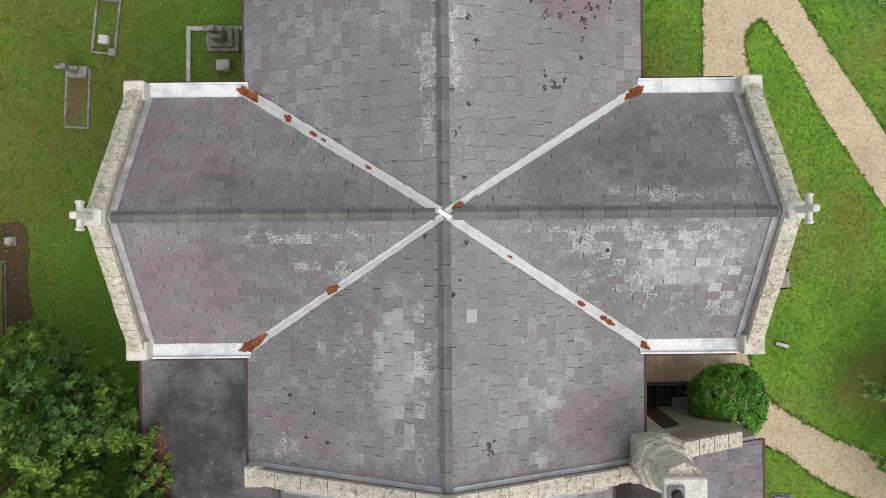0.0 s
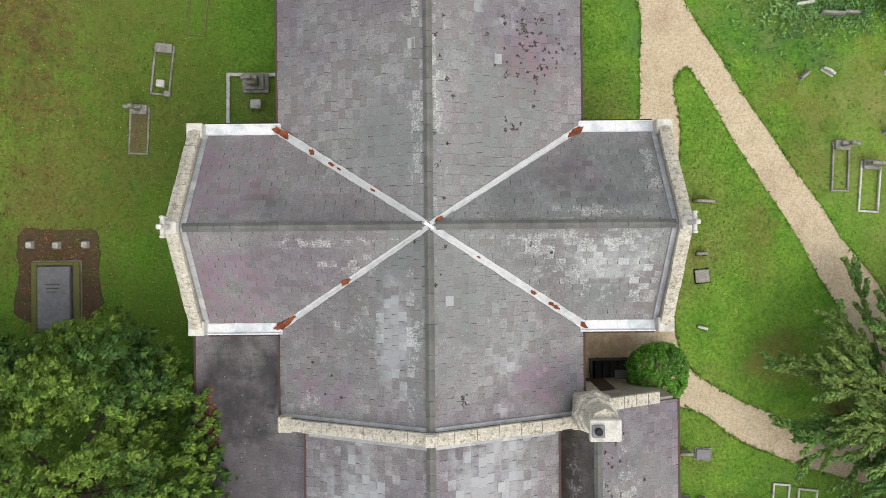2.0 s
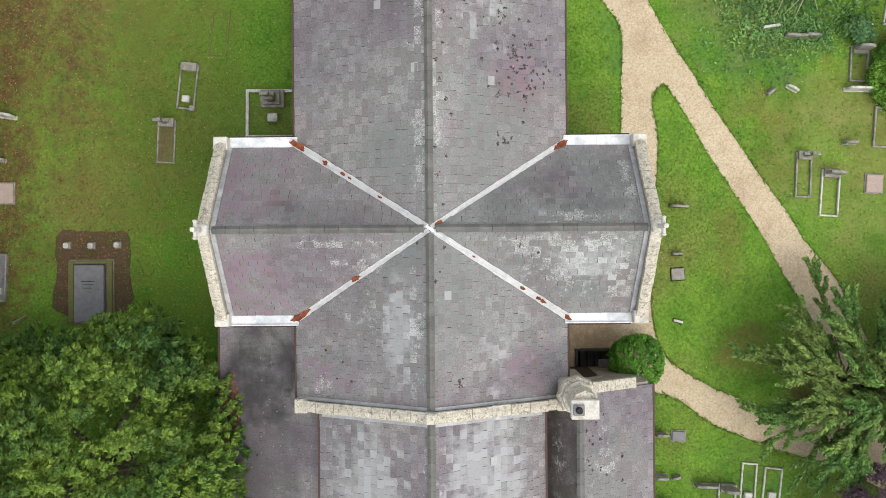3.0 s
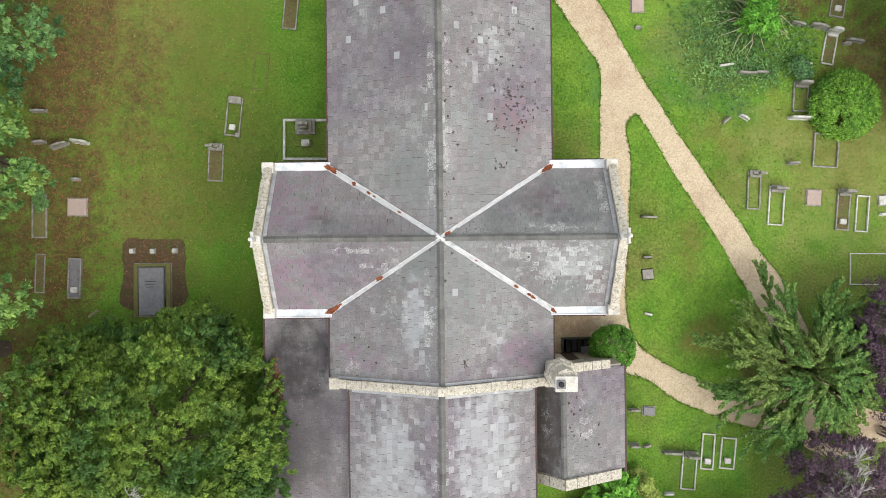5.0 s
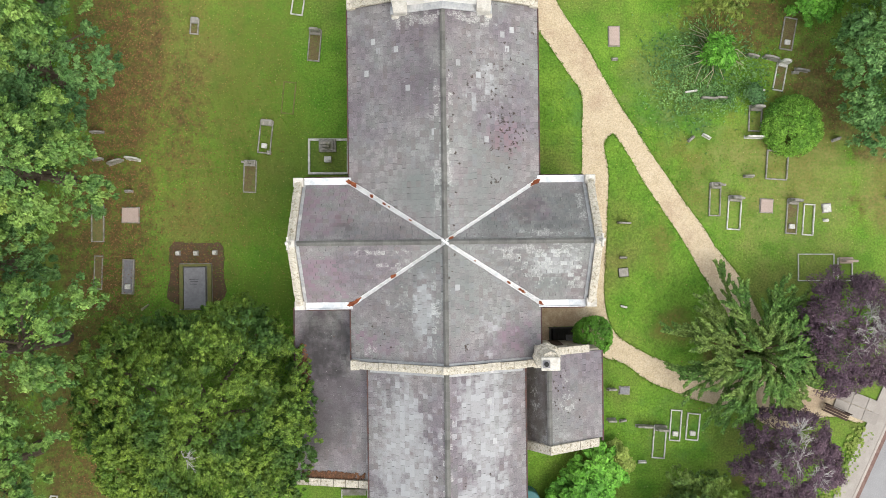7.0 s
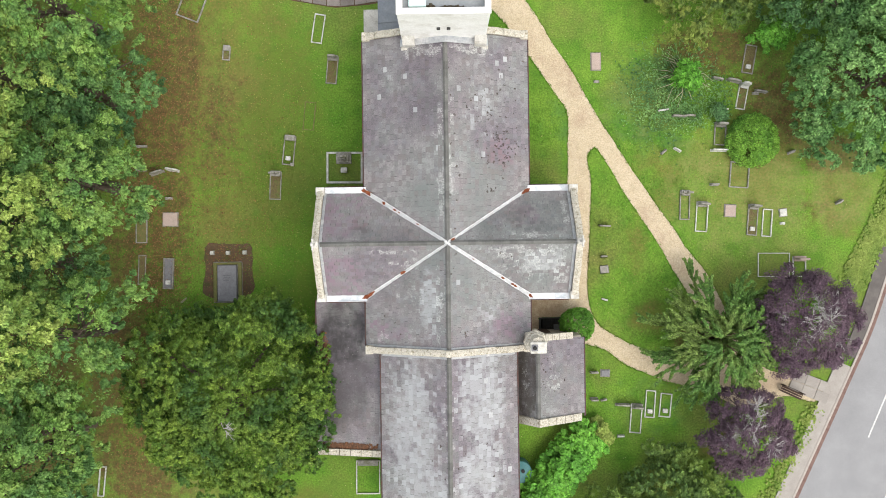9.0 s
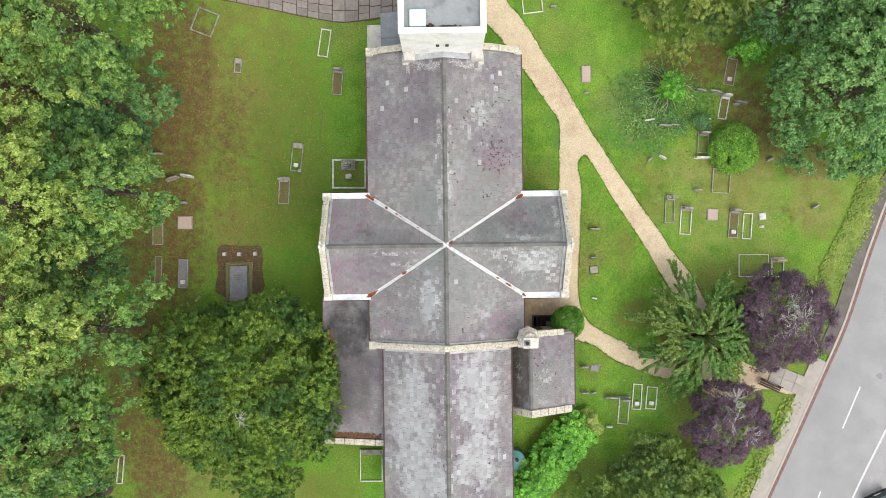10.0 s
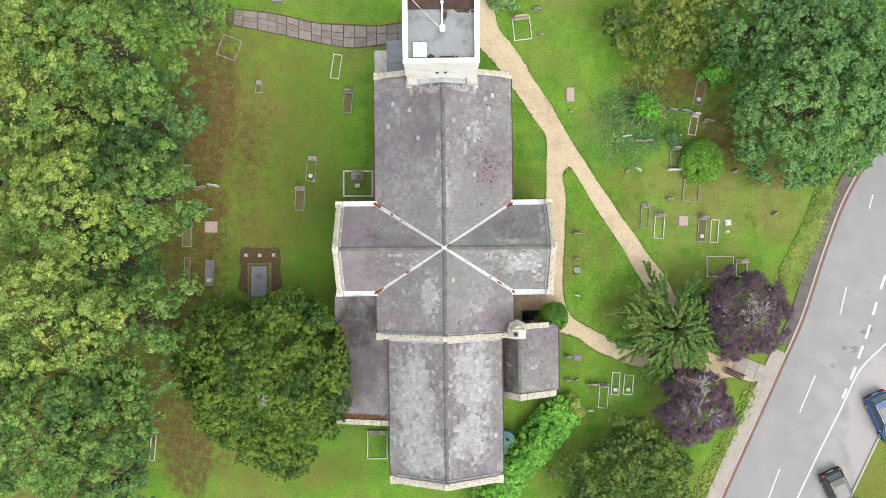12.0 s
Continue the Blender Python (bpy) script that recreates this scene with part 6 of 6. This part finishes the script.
GREY_HS, PALE_HS = "weathered grey headstone standing in grass", "pale headstone standing in grass"
for x, y, w, h, kind, m_, turn, lab in (
    (-18, 5.07, 0.8, 1.1, "round", WHITE_GRAVE, -8, PALE_HS), (-19.01, 4.9, 0.85, 1.0, "round", GRAVE, 18, GREY_HS), (-20.06, 6.68, 0.7, 0.9, "round", GRAVE, 0, GREY_HS), (-20.07, 5.09, 0.6, 0.7, "round", GRAVE, 5, GREY_HS), (-18.28, 3.22, 0.45, 0.5, "round", GRAVE, 0, GREY_HS), (-12.8, 19.34, 0.9, 0.9, "flat", GRAVE, 0, GREY_HS),
    (18.04, 5.91, 1.1, 1.0, "flat", WHITE_GRAVE, -2, PALE_HS), (17.66, 3.66, 0.55, 0.8, "round", GRAVE, 0, GREY_HS), (14.37, 5.86, 0.45, 0.5, "peak", GRAVE, 40, GREY_HS), (15.26, 5.99, 0.5, 0.6, "peak", WHITE_GRAVE, -30, PALE_HS), (14.36, 8.61, 0.7, 0.5, "flat", WHITE_GRAVE, 8, "fallen pale stone among weeds"), (15.41, 8.2, 0.9, 0.6, "flat", GRAVE, -4, GREY_HS), (16.17, 8.23, 0.6, 0.5, "flat", GRAVE, -4, GREY_HS),
    (20.82, 9.77, 0.75, 0.9, "round", GRAVE, -12, GREY_HS), (19.02, 10.46, 0.9, 0.9, "round", GRAVE, -14, GREY_HS), (17.96, 10.64, 0.7, 0.8, "round", GRAVE, -14, GREY_HS), (10, 10.55, 0.35, 0.4, "round", GRAVE, 0, GREY_HS), (22.14, 1.05, 0.3, 0.35, "round", WHITE_GRAVE, 0, PALE_HS), (22.77, 5.73, 0.5, 0.5, "flat", GRAVE, 20, GREY_HS), (25.87, 2.42, 0.5, 0.6, "peak", GRAVE, 30, GREY_HS), (18.38, 8.61, 0.5, 0.6, "round", WHITE_GRAVE, 0, PALE_HS),
    (7.44, 18.58, 0.6, 0.9, "round", GRAVE, 0, GREY_HS), (7.73, 16.59, 0.4, 0.5, "round", GRAVE, 0, GREY_HS), (10.38, 1.05, 0.75, 1.0, "round", GRAVE, -3, GREY_HS), (10.32, -0.99, 0.45, 0.6, "round", GRAVE, 0, GREY_HS), (10.33, -3.82, 0.4, 0.45, "peak", WHITE_GRAVE, -15, PALE_HS), (10.21, -10.44, 0.4, 0.5, "round", GRAVE, 10, GREY_HS), (9.57, -8.62, 0.5, 0.9, "flat", GRAVE, 0, GREY_HS), (9.55, -10.35, 0.5, 0.8, "flat", GRAVE, 0, GREY_HS), (11.45, -10.77, 0.95, 0.9, "round", GRAVE, -3, GREY_HS), (11.29, -12.84, 0.45, 0.5, "flat", WHITE_GRAVE, 0, PALE_HS), (20.47, 9.64, 0.4, 0.4, "round", GRAVE, 0, GREY_HS)):
    headstone(x, y, w, h, kind, m_, turn, lab, lean=random.uniform(-5, 5))

for x, y, w, l, m_, lab in ((-18.21, 1.84, 0.95, 0.85, PINK, "square pinkish ledger slab in grass"), (9.97, 11.88, 0.6, 1.1, PINK, "flat pinkish stone slab in grass"), (18.7, 1.93, 0.7, 0.75, PINK, "flat pink stone slab in worn grass"), (22.19, 1.76, 0.45, 0.45, WHITE_GRAVE, "small square white stone tablet"), (10.35, -1.83, 0.55, 0.5, GRAVE, "broken grey stone block in grass"), (10.32, -8.68, 0.55, 0.4, GRANITE, "dark rounded stone block in grass")):
    g = thing("ledger_stone", lab, "grave slab", pose(x, y, 0, 0, 0, random.uniform(-5, 5)), GROUP)
    part("slab", box(-w / 2, w / 2, -l / 2, l / 2, -0.05, 0.14, 0.02), m_, g)
    part("base", box(-w / 2 - 0.05, w / 2 + 0.05, -l / 2 - 0.05, l / 2 + 0.05, -0.05, 0.05, 0.01), GRAVE, g)

# oil tank
tank = thing("oil_tank", "round teal plastic tank beside the chancel wall", "tank", pose(4.56, -14.86, 0))
part("body", drum(0.72, 0, 1.15, 0, 0, 32), TEAL, tank)
part("lid", tube([(0, 0, 1.15), (0, 0, 1.22), (0, 0, 1.3), (0, 0, 1.33)], [0.74, 0.7, 0.35, 0.1], None, 32), TEAL, tank)
part("cap", drum(0.12, 1.3, 1.42, 0.15, 0.1, 16), BLACK, tank)

# bench near the entrance
bench = thing("bench", "dark weathered wooden bench beside the entrance path", "bench", pose(22.46, -10.05, 0, 0, 0, -25))
for k in range(3):
    part("seat_slat", box(-0.75, 0.75, -0.22 + 0.15 * k, -0.1 + 0.15 * k, 0.42, 0.45, 0.005), DARK, bench)
for k in range(2):
    part("back_slat", box(-0.75, 0.75, 0.24, 0.27, 0.55 + 0.16 * k, 0.67 + 0.16 * k, 0.005), DARK, bench)
for bx in (-0.68, 0.6):
    for by, top in ((-0.2, 0.42), (0.2, 0.85)):
        part("leg", box(bx, bx + 0.08, by, by + 0.06, -0.02, top, 0.005), DARK, bench)

# wooden posts
for x, y in ((-17.25, -3.38), (17.51, -14.37), (17.94, -14.81)):
    p = thing("post", "thin pale wooden post", "post", pose(x, y, 0, 8, 3, 0))
    part("shaft", box(-0.05, 0.05, -0.05, 0.05, -0.2, 1.3, 0.01), DRY, p)
    part("cap", box(-0.06, 0.06, -0.06, 0.06, 1.3, 1.34, 0.01), DRY, p)

# ---- cars ----
def car(x, y, heading, paint_, label):
    """A hatchback, tail at -y, nose at +y."""
    c = thing("car", label, "car", pose(x, y, 0.012, 0, 0, heading), "parked cars")
    bm = bmesh.new()
    prof = [(-1.98, 0.42, 0.80), (-2.0, 0.62, 0.85), (-1.93, 0.92, 0.84), (-1.2, 0.96, 0.87), (0.6, 0.95, 0.87), (1.35, 0.86, 0.83), (1.85, 0.72, 0.74), (1.98, 0.5, 0.66), (1.95, 0.3, 0.64)]
    rows = []
    for yy, z, w in prof:
        rows.append([bm.verts.new((sx * w, yy, zz)) for sx, zz in ((-1, 0.25), (-1.02, (z + 0.25) / 2), (-0.94, z), (-0.5, z + 0.02), (0.5, z + 0.02), (0.94, z), (1.02, (z + 0.25) / 2), (1, 0.25))])
    for p, q in zip(rows, rows[1:]):
        for k in range(7):
            bm.faces.new((p[k], p[k + 1], q[k + 1], q[k]))
        bm.faces.new((p[7], p[0], q[0], q[7]))
    bm.faces.new(rows[0])
    bm.faces.new(rows[-1][::-1])
    bmesh.ops.bevel(bm, geom=[e for e in bm.edges if e.calc_face_angle(0) > 0.5], offset=0.09, segments=3, affect="EDGES")
    for f in bm.faces:
        f.smooth = True
    part("body", bm, paint_, c)
    bm = bmesh.new()
    a = [bm.verts.new(p) for p in ((-0.8, -1.9, 0.93), (0.8, -1.9, 0.93), (0.8, 0.95, 0.93), (-0.8, 0.95, 0.93))]
    b = [bm.verts.new(p) for p in ((-0.6, -1.5, 1.42), (0.6, -1.5, 1.42), (0.6, 0.2, 1.42), (-0.6, 0.2, 1.42))]
    for i in range(4):
        bm.faces.new((a[i], a[(i + 1) % 4], b[(i + 1) % 4], b[i]))
    bm.faces.new(b)
    bm.faces.new(a[::-1])
    part("glasshouse", bm, CAR_GLASS, c, "dark tinted windows")
    part("roof", box(-0.61, 0.61, -1.55, 0.2, 1.41, 1.47, 0.02), paint_, c)
    part("sunroof", box(-0.46, 0.46, -1.05, 0.05, 1.466, 1.478, 0.004), CAR_GLASS, c, "dark glass sunroof")
    part("rear_window", prism([(-0.66, -1.84, 0.99), (0.66, -1.84, 0.99), (0.53, -1.55, 1.37), (-0.53, -1.55, 1.37)], (0, -0.03, 0.03)), CAR_SCREEN, c, "rear window with sky reflection in its pale colour")
    part("windscreen", prism([(-0.66, 0.86, 0.99), (0.66, 0.86, 0.99), (0.53, 0.27, 1.38), (-0.53, 0.27, 1.38)], (0, 0.03, 0.03)), CAR_SCREEN, c, "windscreen with sky reflection in its pale colour")

    for sx in (-1, 1):
        for y0, y1 in ((-1.52, -1.88), (0.18, 0.92)):
            part("pillar", tube([(sx * 0.6, y0, 1.42), (sx * 0.79, y1, 0.93)], [0.045, 0.05], None, 5), paint_, c)
        part("pillar", tube([(sx * 0.61, -0.55, 1.42), (sx * 0.8, -0.5, 0.93)], [0.03, 0.035], None, 5), paint_, c)
        part("roof_rail", tube([(sx * 0.56, -1.4, 1.49), (sx * 0.56, 0.1, 1.49)], [0.02, 0.02], None, 6), CHROME, c)
        part("mirror", box(*sorted((sx * 0.86, sx * 1.06)), 0.55, 0.7, 0.92, 1.06, 0.03), paint_, c)
        part("tail_light", box(*sorted((sx * 0.6, sx * 0.83)), -2.0, -1.88, 0.72, 0.93, 0.02), TAIL, c, "red tail light")
        part("headlight", box(*sorted((sx * 0.48, sx * 0.74)), 1.78, 1.93, 0.6, 0.74, 0.02), CHROME, c)
        for yy in (-1.25, 1.25):
            x0, x1 = sorted((sx * 0.68, sx * 0.88))
            wheel = part("wheel", tube([(x0, yy, 0.31), (x1, yy, 0.31)], [0.31, 0.31], None, 20), BLACK, c)
            x0, x1 = sorted((sx * 0.86, sx * 0.89))
            part("rim", tube([(x0, yy, 0.31), (x1, yy, 0.31)], [0.2, 0.19], None, 12), CHROME, wheel)
    part("bumper", box(-0.8, 0.8, -2.04, -1.9, 0.34, 0.56, 0.04), BLACK, c)
    part("plate_bar", box(-0.26, 0.26, -2.045, -2.03, 0.66, 0.77), LINE, c, "blank number plate")


car(30.49, -19.47, -156, CAR_BLACK, "black hatchback with roof rails parked by the verge")
car(34.02, -13.51, -156, CAR_BLUE, "dark blue hatchback parked by the verge")

# ---- fallen leaves and rough grass ----
def inside(line, x, y):
    """Which of the points lie in a closed outline."""
    q = np.array(line)
    hit = np.zeros(len(x), bool)
    for (xa, ya), (xb, yb) in zip(q, np.roll(q, -1, 0)):
        hit ^= ((ya > y) != (yb > y)) & (x < (xb - xa) * (y - ya) / (yb - ya + 1e-12) + xa)
    return hit


def on_grass(x, y):
    gravel = inside(PATH_LINE, x, y) & ~inside(ISLAND_LINE, x, y)
    walls = ((np.abs(x) < 4.9) & (y > -6.5) & (y < 13)) | ((np.abs(x) < 7.7) & (np.abs(y) < 3.4)) | ((x > -8.1) & (x < 8.2) & (y > -12.8) & (y < -3)) | ((np.abs(x) < 4) & (y > -16.7) & (y < -6))
    return ~gravel & ~walls


def scatter(name, areas, size, material, label, category, seed, upright=0.0, aspect=1.2, keep=on_grass, z=0.055):
    """Many small blades or leaves lying about in soft ellipses: rows of x, y, half-width, half-length, number."""
    rs = np.random.RandomState(seed)
    xy = np.concatenate([np.array([x, y]) + rs.normal(size=(count, 2)) * np.array([w, l]) * 0.5 for x, y, w, l, count in areas])
    xy = xy[keep(xy[:, 0], xy[:, 1])]
    count = len(xy)
    nrm = np.c_[rs.normal(size=(count, 2)) * (0.3 + upright), np.ones(count)]
    me = leaf_mesh(name, np.c_[xy, z + rs.uniform(0, 0.02, count)], nrm, size * rs.uniform(0.6, 1.4, count), material, aspect, None, seed)
    tagged(new(name, me), label, category, kind="stuff")


LEAF_FALLEN = mat("fallen_leaf", (0.15, 0.072, 0.03), (0.24, 0.125, 0.055), 3.0, 0.9, 0.0, rand="island", amount=0.5)
LEAF_YELLOW = mat("yellow_leaf", (0.34, 0.3, 0.08), (0.26, 0.26, 0.07), 3.0, 0.9, 0.0, rand="island", amount=0.35)
GRASS_BLADE = mat("grass_blade", (0.085, 0.205, 0.018), (0.16, 0.285, 0.033), 0.5, 0.8, 0.0, c3=(0.17, 0.18, 0.05), big=0.16, rand="island", amount=0.3, trans=0.3, big_at=(0.48, 0.7))
scatter("fallen_leaves", [(-19.0, 10, 3.0, 10, 6500), (-19.3, -1, 2.6, 7, 3500), (-20.5, -12, 2.6, 8, 2200), (-16, 5, 5, 12, 2600), (22, 10, 4, 4, 700), (18, 13, 4, 2, 400), (17, -7.5, 3, 3, 350), (-14.4, -1.2, 1.3, 1.3, 520)], 0.032, LEAF_FALLEN, "brown dead leaves strewn over grass and earth", "leaf litter", 81)
scatter("yellow_leaves", [(-11, 4, 7, 10, 1500), (-14, 10, 6, 9, 900), (-9.5, -1.5, 2.5, 4, 420), (13, 4, 7, 9, 500), (11, -3, 2.5, 5, 160)], 0.022, LEAF_YELLOW, "small yellow leaves fallen on the lawn", "leaf litter", 82)
scatter("weeds", [(14.0, 9.6, 2.2, 2.6, 2600), (15.8, 8.4, 2.0, 1.0, 900), (17.9, 9.5, 1.2, 2.0, 500)], 0.05, LEAF_DEEP, "rank dark green weeds round the sprawling shrub", "weeds", 85, 0.4, 1.6, z=0.12)
scatter("grass_tufts", [(-11, 3, 6, 8, 9000), (-9, 8, 5, 6, 4000), (11, 2, 4, 9, 7000), (16, 4, 9, 9, 5000), (12, -10, 5, 5, 2500), (6.5, 7.5, 2, 5, 2000)], 0.022, GRASS_BLADE, "short uneven tufts of churchyard grass", "grass", 83, 0.35, 2.0)
edge_xy = np.array(PATH_LINE + ISLAND_LINE)
rs = np.random.RandomState(84)
pick = rs.randint(0, len(edge_xy) - 1, 5000)
step = edge_xy[pick + 1] - edge_xy[pick]
near = np.hypot(*step.T) < 2.0
xy = (edge_xy[pick] + step * rs.uniform(size=(5000, 1)) + rs.normal(size=(5000, 2)) * 0.04)[near]
keep = on_grass(xy[:, 0], xy[:, 1]) | (rs.uniform(size=len(xy)) < 0.35)
keep &= ~((np.abs(xy[:, 0]) < 8.2) & (xy[:, 1] < 3.4) & (xy[:, 1] > -13))
xy = xy[keep]
me = leaf_mesh("edge_grass", np.c_[xy, np.full(len(xy), 0.07)], np.c_[rs.normal(size=(len(xy), 2)), np.ones(len(xy))], rs.uniform(0.02, 0.045, len(xy)), GRASS_BLADE, 2.0, None, 84)
tagged(new("edge_grass", me), "grass blades leaning over the gravel's edge", "grass", kind="stuff")
